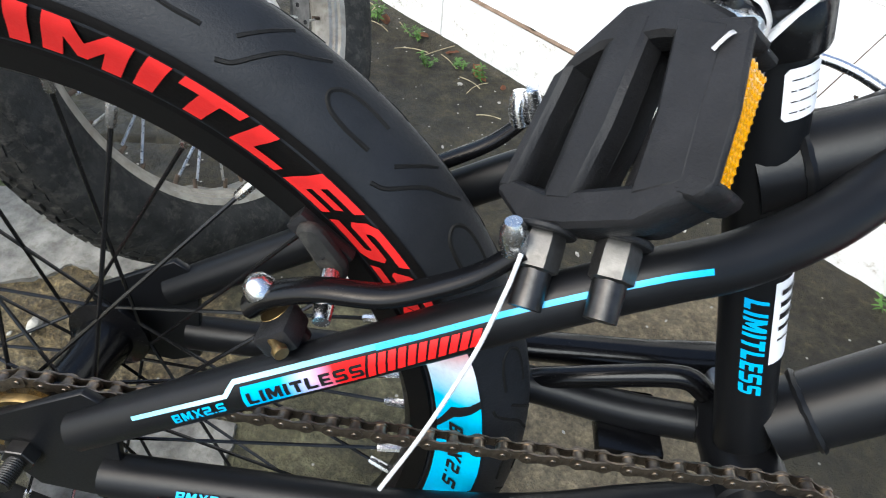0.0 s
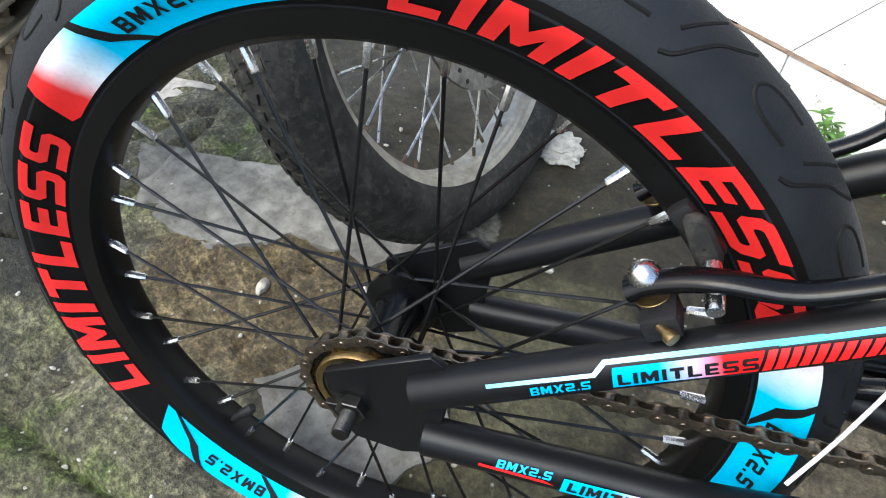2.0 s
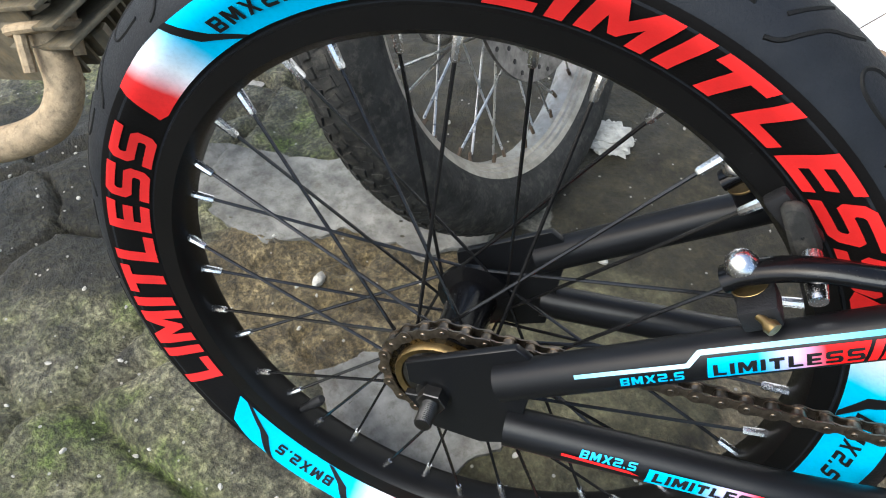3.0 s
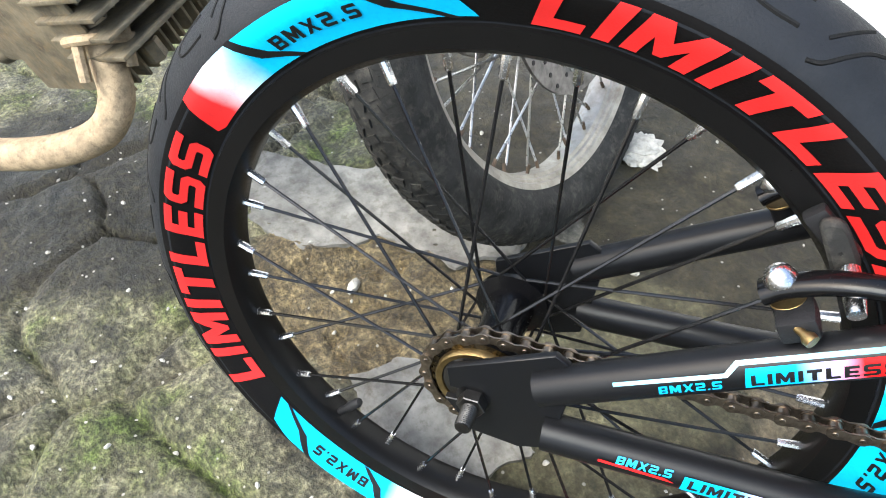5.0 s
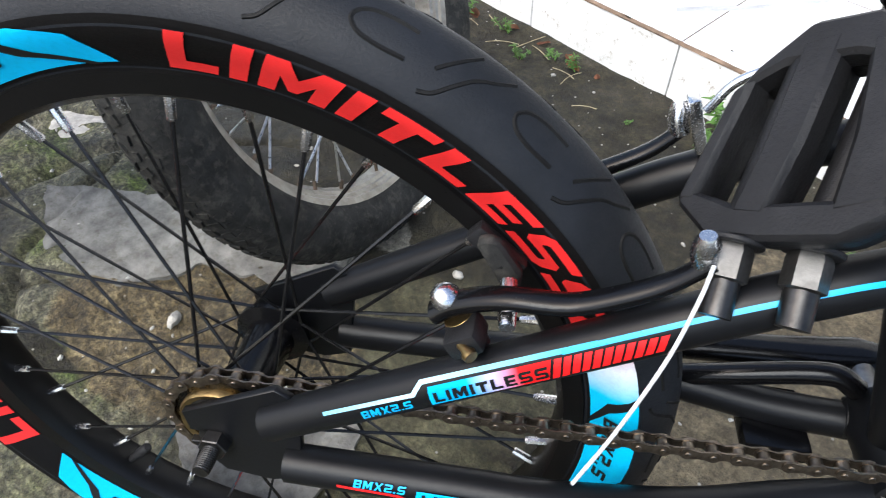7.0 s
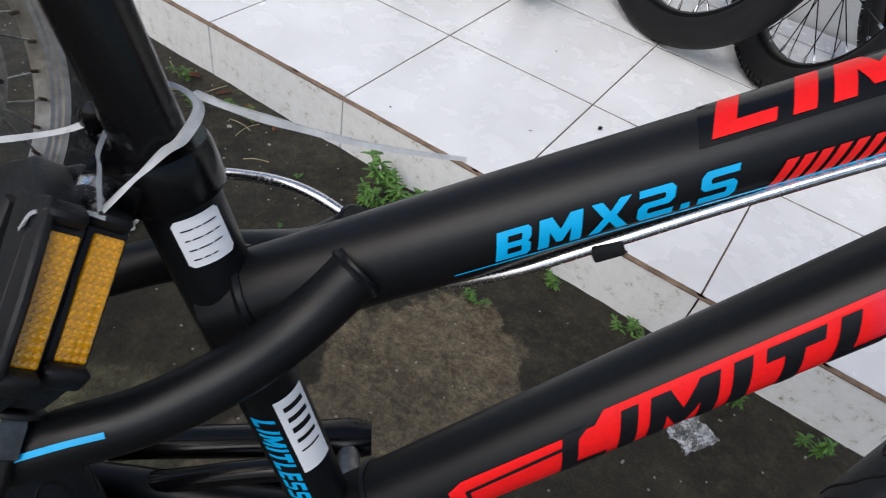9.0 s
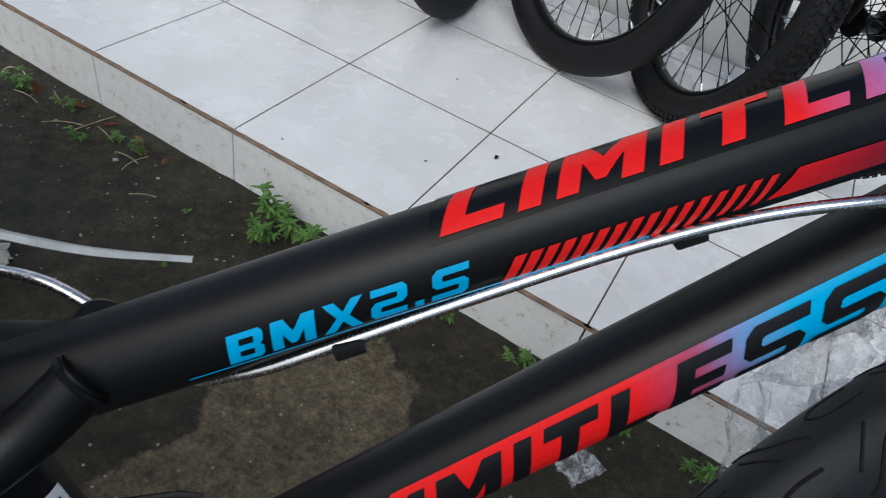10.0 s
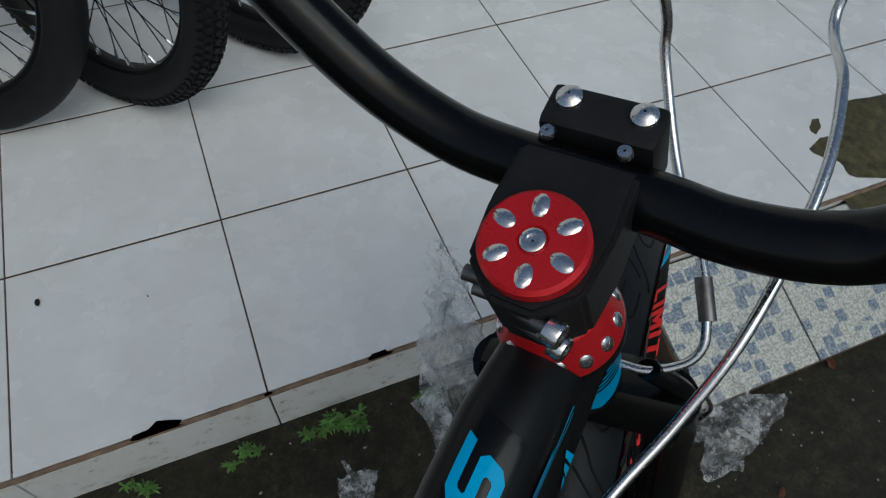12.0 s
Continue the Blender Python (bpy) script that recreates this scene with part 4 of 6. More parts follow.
# even spacing along the route
ring = route + [route[0]]
seg = [0.0]
for a, c in zip(ring, ring[1:]):
    seg.append(seg[-1] + (c - a).length)
count = 2 * round(seg[-1] / 0.0127 / 2)
step_len = seg[-1] / count
spots = []
j = 0
for k in range(count + 1):
    s = min(seg[-1] - 1e-9, k * step_len)
    while seg[j + 1] < s:
        j += 1
    f = (s - seg[j]) / max(1e-9, seg[j + 1] - seg[j])
    spots.append(ring[j].lerp(ring[j + 1], f))
proto = {}
for k in range(count):
    a, c = spots[k], spots[k + 1]
    kind = "outer" if k % 2 else "inner"
    d = (c - a).normalized()
    m = Matrix.Translation(a) @ Matrix.Rotation(-math.atan2(d.z, d.x), 4, "Y")
    if kind not in proto:
        proto[kind] = part("chain_link", links[kind], chain_steel, sprocket, "oily steel chain link" if kind == "outer" else "", True, m)
    else:
        again(proto[kind], m)

# chainring and cranks
bm = bmesh.new()
lathe([(0.014, -0.044), (0.0385, -0.044), (0.0385, -0.041), (0.014, -0.041)], 56, bm)
part("chainring", bm, gloss, bike)
for s, y in ((-1, -0.076), (1, 0.076)):
    d = Vector((0.152, 0, 0.012)) * (1 if s < 0 else -1)
    p0 = Vector((0.392, y, 0.01))
    bm = tube([p0 - d * 0.1, p0, p0 + d * 0.3, p0 + d * 0.9, p0 + d, p0 + d * 1.06], [0.012, 0.0155, 0.0125, 0.0115, 0.0125, 0.008], 18, flat=0.8)
    part("crank_arm", bm, gloss, bike, "gloss black crank arm")
part("crank_axle", tube([(0.392, -0.078, 0.01), (0.392, 0.078, 0.01)], 0.008, 14), steel, bike)

# side stand
part("side_stand", tube(smooth_line([(0.374, 0.03, 0.028), (0.355, 0.034, 0.034), (0.3, 0.038, 0.017), (0.262, 0.05, -0.01), (0.248, 0.075, -0.07), (0.25, 0.11, -0.15), (0.255, 0.14, -0.235)], 6), 0.0072, 14), gloss, bike, "gloss black side stand")
part("stand_bracket", block(0.04, 0.05, 0.012, 0.002, pose(0.335, 0.03, -0.012)), gloss, bike)


# ---- brakes ----
def stay_at(u, y, p):
    """A place by the straight of the seat stay: u along it, p square off it."""
    return Vector((0.0385 + 0.841 * u - 0.541 * p, y, 0.0295 + 0.541 * u + 0.841 * p))


def brake_arm(s, label):
    """One arm of the rim brake with its pivot bolt, pad, spring holder and screws."""
    pts = smooth_line([stay_at(u, s * y, p) for u, y, p in ((0.126, 0.0465, 0.0275), (0.135, 0.047, 0.029), (0.15, 0.0495, 0.0288), (0.167, 0.053, 0.0255), (0.19, 0.0565, 0.0162), (0.213, 0.058, 0.0138), (0.232, 0.0585, 0.0142), (0.25, 0.059, 0.0185))], 4)
    n = len(pts)
    arm = part("brake_arm", tube(pts, [0.0078 - 0.003 * k / n for k in range(n)], 14, flat=0.7), gloss, bike, label)
    up = aim(stay_at(0.135, s * 0.0465, 0.0322), stay_at(0.135, s * 0.0465, 0.043))
    part("pivot_bolt", lathe([(0.0005, 0.0085), (0.0025, 0.0082), (0.0055, 0.006), (0.0074, 0.002), (0.0074, 0.0), (0.0005, 0.0)], 22, m=up), chrome, arm, "domed bright pivot bolt")
    part("brass_washer", disc(0.0082, -0.012, -0.0105, 18, 0.0003, m=up), brass, arm, "brass washer")
    part("pivot_boss", tube([stay_at(0.135, s * 0.051, 0.004), stay_at(0.135, s * 0.049, 0.02)], [0.008, 0.0078], 16), paint, arm)
    part("spring_holder", block(0.017, 0.019, 0.012, 0.0025, Matrix.Translation(stay_at(0.137, s * 0.055, 0.0155)) @ pose(0, 0, 0, 0, -33, 0)), plastic, arm)
    part("spring_screw", tube([stay_at(0.135, s * 0.061, 0.019), stay_at(0.139, s * 0.066, 0.0165), stay_at(0.1405, s * 0.068, 0.0155), stay_at(0.142, s * 0.07, 0.0145)], [0.002, 0.002, 0.0036, 0.0033], 12), brass, arm, "brass adjusting screw")
    part("pad_bolt", tube([stay_at(0.161, s * 0.036, 0.0225), stay_at(0.16, s * 0.053, 0.0185), stay_at(0.1597, s * 0.06, 0.0165)], [0.0042, 0.0045, 0.0038], 14), chrome, arm, "bright pad bolt")
    pad = block(0.032, 0.008, 0.011, 0.002, Matrix.Translation((0.154, s * 0.0195, 0.141)) @ pose(0, 0, 0, 0, 42, 0))
    part("brake_pad", pad, plastic, arm, "worn rubber brake pad")
    wing = plate([(0.1405, 0.159), (0.144, 0.1625), (0.15, 0.1625), (0.154, 0.158), (0.164, 0.143), (0.163, 0.134), (0.156, 0.132), (0.1505, 0.141)], 0.007, 0.0018)
    wing.transform(Matrix.Translation((0.0038, s * 0.027, -0.0086)))
    wing = part("pad_holder", wing, old_rubber, arm, "grey moulded brake shoe")
    # Solid black disc: the dark inside a small hole, painted onto the shoe.
    part("shoe_hole", disc(0.0009, s * 0.0272 - 0.0036, s * 0.0272 + 0.0036, 10, 0.0001, m=Matrix.Translation((0.1573, 0, 0.1389))), ink, wing)
    part("cable_anchor", tube([stay_at(0.246, s * 0.058, 0.0165), stay_at(0.2475, s * 0.059, 0.0235), stay_at(0.2505, s * 0.0605, 0.0285), stay_at(0.252, s * 0.061, 0.0325)], [0.005, 0.005, 0.0052, 0.0032], 14), chrome, arm, "bright cable anchor bolt")
    return arm


right_arm = brake_arm(-1, "gloss black brake arm with a loose cable")
left_arm = brake_arm(1, "gloss black brake arm")
left_arm.location.y = -0.011  # the far side stands closer to the wheel
part("cable_bracket", block(0.006, 0.012, 0.03, 0.0015, pose(0.243, 0.056, 0.184, 0, -20, 0)), chrome, left_arm, "bright cable bracket")
part("loose_cable", tube(smooth_line([(0.2375, -0.064, 0.182), (0.234, -0.072, 0.1705), (0.226, -0.084, 0.148), (0.212, -0.098, 0.119), (0.1985, -0.109, 0.0955)], 6), 0.0009, 8), wire, right_arm, "bare pale brake cable")

# ---- head, stem and bars ----
steer_q = (-STEER).to_track_quat("Y", "Z").to_matrix().to_4x4()
FWD = Vector((0.951, 0, 0.31))


def on_head(s, f=0.0, y=0.0):
    """A pose on the steering axis: its y axis points up along it."""
    return Matrix.Translation(at_head(s) + FWD * f + Vector((0, y, 0))) @ steer_q


def screw(parent, m, r, h, label="bright socket screw"):
    """A socket-head screw standing along y."""
    bm = lathe([(r * 0.45, h * 0.55), (r * 0.5, h), (r * 0.9, h), (r, h * 0.85), (r, 0), (0.0004, 0), (0.0004, h * 0.5)], 20, m=m)
    return part("screw", bm, chrome, parent, label)


cap = part("stem_cap", lathe([(0.0005, 0.001), (0.0045, 0.001), (0.0052, 0.0022), (0.017, 0.0022), (0.0184, 0.0008), (0.0184, -0.004), (0.0005, -0.004)], 48, m=on_head(0)), red_anod, bike, "red anodised cap with bright slots")
screw(cap, on_head(-0.0004), 0.0042, 0.0022)


def slot(m, parent, w=0.003, h=0.0046):
    bm = bmesh.new()
    bmesh.ops.create_uvsphere(bm, u_segments=10, v_segments=6, radius=1.0, matrix=Matrix.Diagonal((w, 0.0013, h, 1)))
    bm.transform(m)
    part("slot", bm, chrome, parent, "bright milled slot")


for k in range(6):
    a = 2 * math.pi * k / 6 + 0.2
    slot(on_head(-0.0019) @ Matrix.Rotation(a, 4, "Y") @ Matrix.Translation((0, 0, 0.0122)), cap)
stem = part("stem", bmesh.new(), plastic, bike, "black machined stem")
bm = bmesh.new()
outline = [(-0.0212, -0.008), (-0.0212, 0.008), (-0.01, 0.0205), (0.012, 0.0225), (0.036, 0.021), (0.036, -0.021), (0.012, -0.0225), (-0.01, -0.0205)]
b2 = bmesh.new()
f = b2.faces.new([b2.verts.new((x, 0, y)) for x, y in outline])
ext = bmesh.ops.extrude_face_region(b2, geom=[f])
bmesh.ops.translate(b2, verts=[v for v in ext["geom"] if isinstance(v, bmesh.types.BMVert)], vec=(0, -0.037, 0))
bmesh.ops.recalc_face_normals(b2, faces=b2.faces[:])
bmesh.ops.bevel(b2, geom=b2.edges[:], offset=0.0018, segments=2, affect="EDGES")


def stem_frame(s, f=0.0):
    """Axes on the stem: x forward, y up along the steering axis, z to the right."""
    up = -STEER
    m = Matrix((FWD, up, FWD.cross(up))).transposed().to_4x4()
    return Matrix.Translation(at_head(s) + FWD * f) @ m


b2.transform(stem_frame(0.0045))
me = stem.data
b2.to_mesh(me)
b2.free()
me.shade_smooth()
me.set_sharp_from_angle(angle=radians(35))
b2 = block(0.018, 0.036, 0.043, 0.003, stem_frame(0.0255, 0.0555))
face = part("face_plate", b2, plastic, stem, "black bar clamp plate")
for z in (-0.0135, 0.0138):
    part("screw", lathe([(0.0005, 0.0042), (0.0025, 0.004), (0.0048, 0.0022), (0.0052, 0.0), (0.0005, 0.0)], 18, m=stem_frame(0.0082, 0.0585) @ Matrix.Translation((0, 0, z))), chrome, face, "domed bright screw")
    part("screw", lathe([(0.0005, 0.0024), (0.0024, 0.0022), (0.003, 0.001), (0.003, 0.0), (0.0005, 0.0)], 14, m=stem_frame(0.0036, 0.0405) @ Matrix.Translation((0, 0, z))), chrome, face)
for s in (0.013, 0.028):
    mb = aim(at_head(s) - FWD * 0.0185 + Vector((0, 0.001, 0)), at_head(s) - FWD * 0.0225 + Vector((0, -0.02, 0)))
    part("pinch_bolt", tube([mb @ Vector((0, 0, 0)), mb @ Vector((0, 0.014, 0))], 0.0028, 10), steel, stem)
    part("pinch_head", lathe([(0.0018, 0.0165), (0.002, 0.019), (0.0042, 0.019), (0.0048, 0.018), (0.0048, 0.0135), (0.0005, 0.0135), (0.0005, 0.0165)], 18, m=mb), chrome, stem, "bright socket bolt")
    part("bolt_end", tube([at_head(s) - FWD * 0.013 + Vector((0, 0.012, 0)), at_head(s) - FWD * 0.0133 + Vector((0, 0.0215, 0))], 0.003, 12), steel, stem)
headset = part("headset_ring", lathe([(0.0145, 0.009), (0.019, 0.009), (0.02, 0.006), (0.0215, 0.001), (0.0258, -0.009), (0.0265, -0.013), (0.0145, -0.013)], 56, m=on_head(0.061)), red_anod, bike, "red anodised headset ring with bright slots")
part("spacer", lathe([(0.0145, 0.011), (0.0178, 0.011), (0.0178, 0.0), (0.0145, 0.0)], 40, m=on_head(0.053)), red_anod, headset, "thin red spacer")
part("bright_ring", lathe([(0.0145, 0.0006), (0.0185, 0.0006), (0.0185, -0.0006), (0.0145, -0.0006)], 40, m=on_head(0.0515)), chrome, headset, "bright ring")
for k in range(14):
    a = 2 * math.pi * k / 14
    slot(on_head(0.0658) @ Matrix.Rotation(a, 4, "Y") @ Matrix.Translation((0, 0, 0.0238)) @ Matrix.Rotation(radians(66), 4, "X"), headset, 0.0031, 0.0042)
part("head_cup", lathe([(0.0145, 0.006), (0.0262, 0.006), (0.027, 0.004), (0.027, -0.003), (0.0235, -0.007), (0.0145, -0.007)], 48, m=on_head(0.08)), paint, bike)
part("steerer", tube([at_head(0.004), at_head(0.2)], 0.0142, 20), steel, bike)
bars = part("handlebar", tube(smooth_line([(x, y, z - 0.009) for x, y, z in ((0.775, 0.3, 0.655), (0.785, 0.22, 0.645), (0.79, 0.165, 0.6), (0.797, 0.131, 0.53), (0.80, 0.108, 0.5), (0.802, 0.083, 0.478), (0.803, 0.054, 0.464), (0.803, 0.028, 0.4605), (0.803, 0, 0.46),
            (0.803, -0.028, 0.459), (0.801, -0.05, 0.459), (0.801, -0.075, 0.463), (0.804, -0.095, 0.472), (0.806, -0.12, 0.5), (0.802, -0.15, 0.56), (0.795, -0.185, 0.62), (0.785, -0.24, 0.65), (0.77, -0.32, 0.66))], 6), 0.0114, 22), gloss, bike, "gloss black high-rise handlebar")
front_cable = part("front_brake_cable", tube(smooth_line([(0.79, 0.2, 0.648), (0.86, 0.13, 0.64), (0.92, 0.055, 0.56), (0.932, 0.016, 0.455), (0.93, 0.009, 0.42), (0.90, -0.013, 0.38), (0.867, -0.038, 0.36), (0.846, -0.05, 0.348)], 8), 0.0027, 12), chrome, bike, "bright ribbed cable housing")
part("ferrule", tube([(0.858, -0.043, 0.355), (0.842, -0.052, 0.344)], 0.0042, 12), steel, front_cable)
part("cable_noodle", tube(smooth_line([(0.843, -0.051, 0.345), (0.834, -0.054, 0.335), (0.826, -0.049, 0.327), (0.818, -0.034, 0.321), (0.816, -0.02, 0.32)], 6), 0.0024, 10), chrome, front_cable, "bent bright cable guide")
rear_cable = part("rear_brake_cable", tube(smooth_line([(0.78, -0.24, 0.66), (0.87, -0.16, 0.64), (0.94, -0.08, 0.56), (0.958, -0.057, 0.45), (0.908, -0.069, 0.44), (0.862, -0.074, 0.425), (0.807, -0.068, 0.395), (0.772, -0.056, 0.368), (0.733, -0.041, 0.349), (0.69, -0.034, 0.338), (0.648, -0.029, 0.328), (0.612, -0.0225, 0.315), (0.57, -0.0195, 0.2965), (0.52, -0.019, 0.272), (0.475, -0.0175, 0.2475), (0.44, -0.012, 0.226), (0.41, 0.006, 0.207), (0.382, 0.024, 0.224), (0.35, 0.036, 0.232), (0.3, 0.045, 0.226), (0.262, 0.055, 0.206), (0.248, 0.056, 0.186)], 8), 0.0024, 12), chrome, bike, "bright ribbed cable housing")
for x, z in ((0.592, 0.3035), (0.478, 0.2475)):
    part("cable_clip", block(0.012, 0.007, 0.006, 0.0012, pose(x, -0.0185, z, 0, -25.4, 0)), plastic, rear_cable, "black cable clip")

# ---- fork and front wheel ----
FX = 0.872
# the wheel stands turned a little to the left of the stem
TURN = Matrix.Translation(HEAD) @ Matrix.Rotation(radians(11), 4, -STEER) @ Matrix.Translation(-HEAD)
fork = part("fork_crown", block(0.036, 0.115, 0.03, 0.008, TURN @ Matrix.Translation(at_head(0.192)) @ pose(0, 0, 0, 0, 18, 0)), gloss, bike, "gloss black fork crown")
for s in (-1, 1):
    part("fork_blade", tube(smooth_line([tuple(TURN @ Vector(q)) for q in (tuple(at_head(0.185) + Vector((0, s * 0.046, 0))), tuple(at_head(0.28) + Vector((0, s * 0.05, 0))), (FX - 0.03, s * 0.05, 0.05), (FX, s * 0.05, 0.0))], 6), [0.0175] * 7 + [0.0165] * 6 + [0.013] * 6, 18), gloss, bike, "gloss black fork blade")
tyre_front = bicycle_wheel(bike, "front", 5, 128)
for ob in [o for o in bike.children if o.name.startswith("front_") and o.name.split("_")[1].split(".")[0] in ("tyre", "rim", "hub")]:
    ob.matrix_basis = TURN @ pose(FX, 0, 0)
for s in (-1, 1):
    arm = part("brake_arm", tube(smooth_line([(0.86, s * 0.05, 0.225), (0.845, s * 0.056, 0.26), (0.828, s * 0.05, 0.3), (0.818, s * 0.034, 0.322)], 5), [0.0075] * 16, 12, flat=0.75), gloss, bike, "gloss black front brake arm")
    part("pivot_bolt", disc(0.0065, s * 0.058 - 0.004, s * 0.058 + 0.004, 16, 0.002, m=Matrix.Translation((0.86, 0, 0.227))), chrome, arm)
    part("spring_wire", tube(smooth_line([(0.853, s * 0.064, 0.23), (0.846, s * 0.068, 0.262), (0.838, s * 0.06, 0.29)], 5), 0.0012, 8), chrome, arm, "bright spring wire")
    part("brake_pad", block(0.05, 0.012, 0.014, 0.003, pose(0.83, s * 0.026, 0.19, 0, -55, 0)), plastic, arm)


# ---- tread of the street tyres ----
def crown(a, w):
    """A place on the tyre: angle a round it, w metres from the middle of the tread towards -y."""
    left, side = abs(w), -math.copysign(1, w)
    for (r0, y0), (r1, y1) in zip(TYRE_HALF, TYRE_HALF[1:]):
        size = math.hypot(r1 - r0, y1 - y0)
        if left <= size:
            break
        left -= size
    f = min(1.0, left / size)
    r = r0 + (r1 - r0) * f
    return Vector((r * math.cos(a), side * (y0 + (y1 - y0) * f), r * math.sin(a)))


def sipe(pts, a0, side):
    return [crown(a0 - u / R_OUT, side * w) * 0.9975 for u, w in smooth_line2(pts)]


def smooth_line2(pts):
    return [(p.x, p.y) for p in smooth_line([(u, w, 0) for u, w in pts], 4)]


# Black half-sunk tubes: the shade of tread grooves is put into their colour.
groove_shade = surface("tread groove", (0.003, 0.003, 0.003), 0.7, 0.0, 0.1, 500, 0.1, 40)
LOOP = [(0.028, 0.0095), (0.015, 0.009), (0.005, 0.0105), (0.0, 0.0155), (0.004, 0.0205), (0.014, 0.0225), (0.027, 0.0225)]
WAVE = [(-0.0425, 0.031), (-0.036, 0.0285), (-0.029, 0.021), (-0.022, 0.014), (-0.014, 0.0095), (-0.006, 0.004)]
DASH = [(-0.04, 0.0195), (-0.032, 0.011), (-0.024, 0.003)]
for wheel in ("rear_tyre", "front_tyre"):
    tyre = bpy.data.objects[wheel]
    for k in range(21):
        for side in (1, -1):
            a0 = radians(53.2) + 2 * math.pi * (k + (0.5 if side < 0 else 0)) / 21
            for pts in (LOOP, WAVE, DASH):
                part("tread_groove", tube(sipe(pts, a0, side), 0.0012, 6), groove_shade, tyre)


# ---- the loose pedals tied to the seat post ----
def pedal(m, label, stub_at=0.0, lip=0.0645):
    """A platform pedal: rails, end bars, a framed reflector and the threaded axle stub."""
    root = thing("pedal", m, label, "pedal", "pedals tied to the frame")
    t, top = 0.0138, 0.087
    rails = [[(-0.027, 0.022), (-0.014, 0.07), (-0.005, 0.076), (-0.007, 0.066), (-0.018, 0.022)], [(-0.002, 0.018), (0.004, 0.045), (0.010, top), (0.026, top + 0.003), (0.020, 0.048), (0.0125, 0.018)],
             [(0.034, 0.02), (0.036, 0.05), (0.034, top), (0.056, top - 0.006), (0.0545, 0.05), (0.0545, 0.026)]]
    for r in rails:
        part("rail", plate(r, t, 0.0022), plastic, root)
    edge = plate([(0.05, 0.024), (lip - 0.001, 0.026), (lip, 0.05), (lip - 0.002, top - 0.006), (0.05, top - 0.004)], 0.0035, 0.001)
    edge.transform(Matrix.Translation((0, -t / 2 + 0.002, 0)))
    part("side_lip", edge, plastic, root)
    part("pedal_body", plate([(-0.027, 0.022), (-0.022, 0.028), (0.0, 0.022), (0.035, 0.026), (0.058, 0.031), (0.0585, 0.024), (0.04, 0.012), (0.012, 0.009), (-0.01, 0.009)], t * 0.94, 0.002), plastic, root)
    part("end_bar", plate([(-0.014, 0.068), (-0.006, 0.079), (0.012, top + 0.008), (0.036, top + 0.009), (0.056, top - 0.004), (0.055, top - 0.013), (0.03, top - 0.007), (0.006, top - 0.008)], t * 0.94, 0.002), plastic, root)
    part("axle_barrel", tube([(stub_at, 0, 0.012), (stub_at + 0.012, 0, top)], 0.0062, 14), plastic, root)
    frame = part("reflector_frame", block(0.003, t * 0.98, 0.058, 0.001, pose(0.0555, 0.001, 0.051, 0, 4, 0)), plastic, root)
    part("frame_lip", plate([(0.054, 0.031), (0.063, 0.029), (0.064, 0.026), (0.058, 0.021), (0.05, 0.023)], t * 0.98, 0.0015), plastic, frame)
    part("frame_lip", plate([(0.052, 0.0735), (0.06, 0.0735), (0.064, 0.077), (0.06, 0.081), (0.05, 0.083)], t * 0.98, 0.0015), plastic, frame)
    refl = part("reflector", block(0.003, t * 0.72, 0.042, 0.0008, pose(0.0572, 0.0015, 0.051, 0, 4, 0)), amber, root, "amber pedal reflector")
    prism = None
    for i in range(14):
        for q in range(4):
            m2 = pose(0.0586 + 0.0002 * (i - 6.5), -0.002 + 0.0023 * q, 0.051 + 0.003 * (i - 6.5), 45, 4, 0)
            if prism is None:
                prism = part("prism", block(0.0012, 0.002, 0.002, 0.0003), amber, refl, at=m2)
            else:
                again(prism, m2)
    stub = part("axle_stub", tube([(stub_at, 0, z) for z in (0.008, 0.005, -0.006, -0.007)], [0.0075, 0.0084, 0.0084, 0.0068], 6), stub_steel, root, "worn steel hexagon axle collar")
    part("thread", tube([(stub_at, 0, -0.006), (stub_at, 0, -0.021)], [0.0064, 0.0062], 16), dark_steel, stub)
    part("flange", disc(0.0115, -0.001, 0.0015, 20, 0.0006, m=pose(stub_at, 0, 0.0085, 90, 0, 0)), plastic, stub)
    return root


P_UP = Vector((0.15, 0.69, 0.705)).normalized()
P_W = Vector((0.6732, -0.595, 0.44))
P_W = (P_W - P_UP * P_W.dot(P_UP)).normalized()
P_N = P_UP.cross(P_W)
rot = Matrix((P_W, P_N, P_UP)).transposed().to_4x4()
P_AT = Vector((0.2450, -0.0555, 0.1770))
pedal(BIKE @ Matrix.Translation(P_AT) @ rot, "black plastic platform pedal with amber reflector tied against the other")
pedal(BIKE @ Matrix.Translation(P_AT + 0.0152 * P_N - 0.004 * P_W + 0.003 * P_UP) @ rot, "black plastic platform pedal with amber reflector tied behind its twin", 0.026, 0.0585)


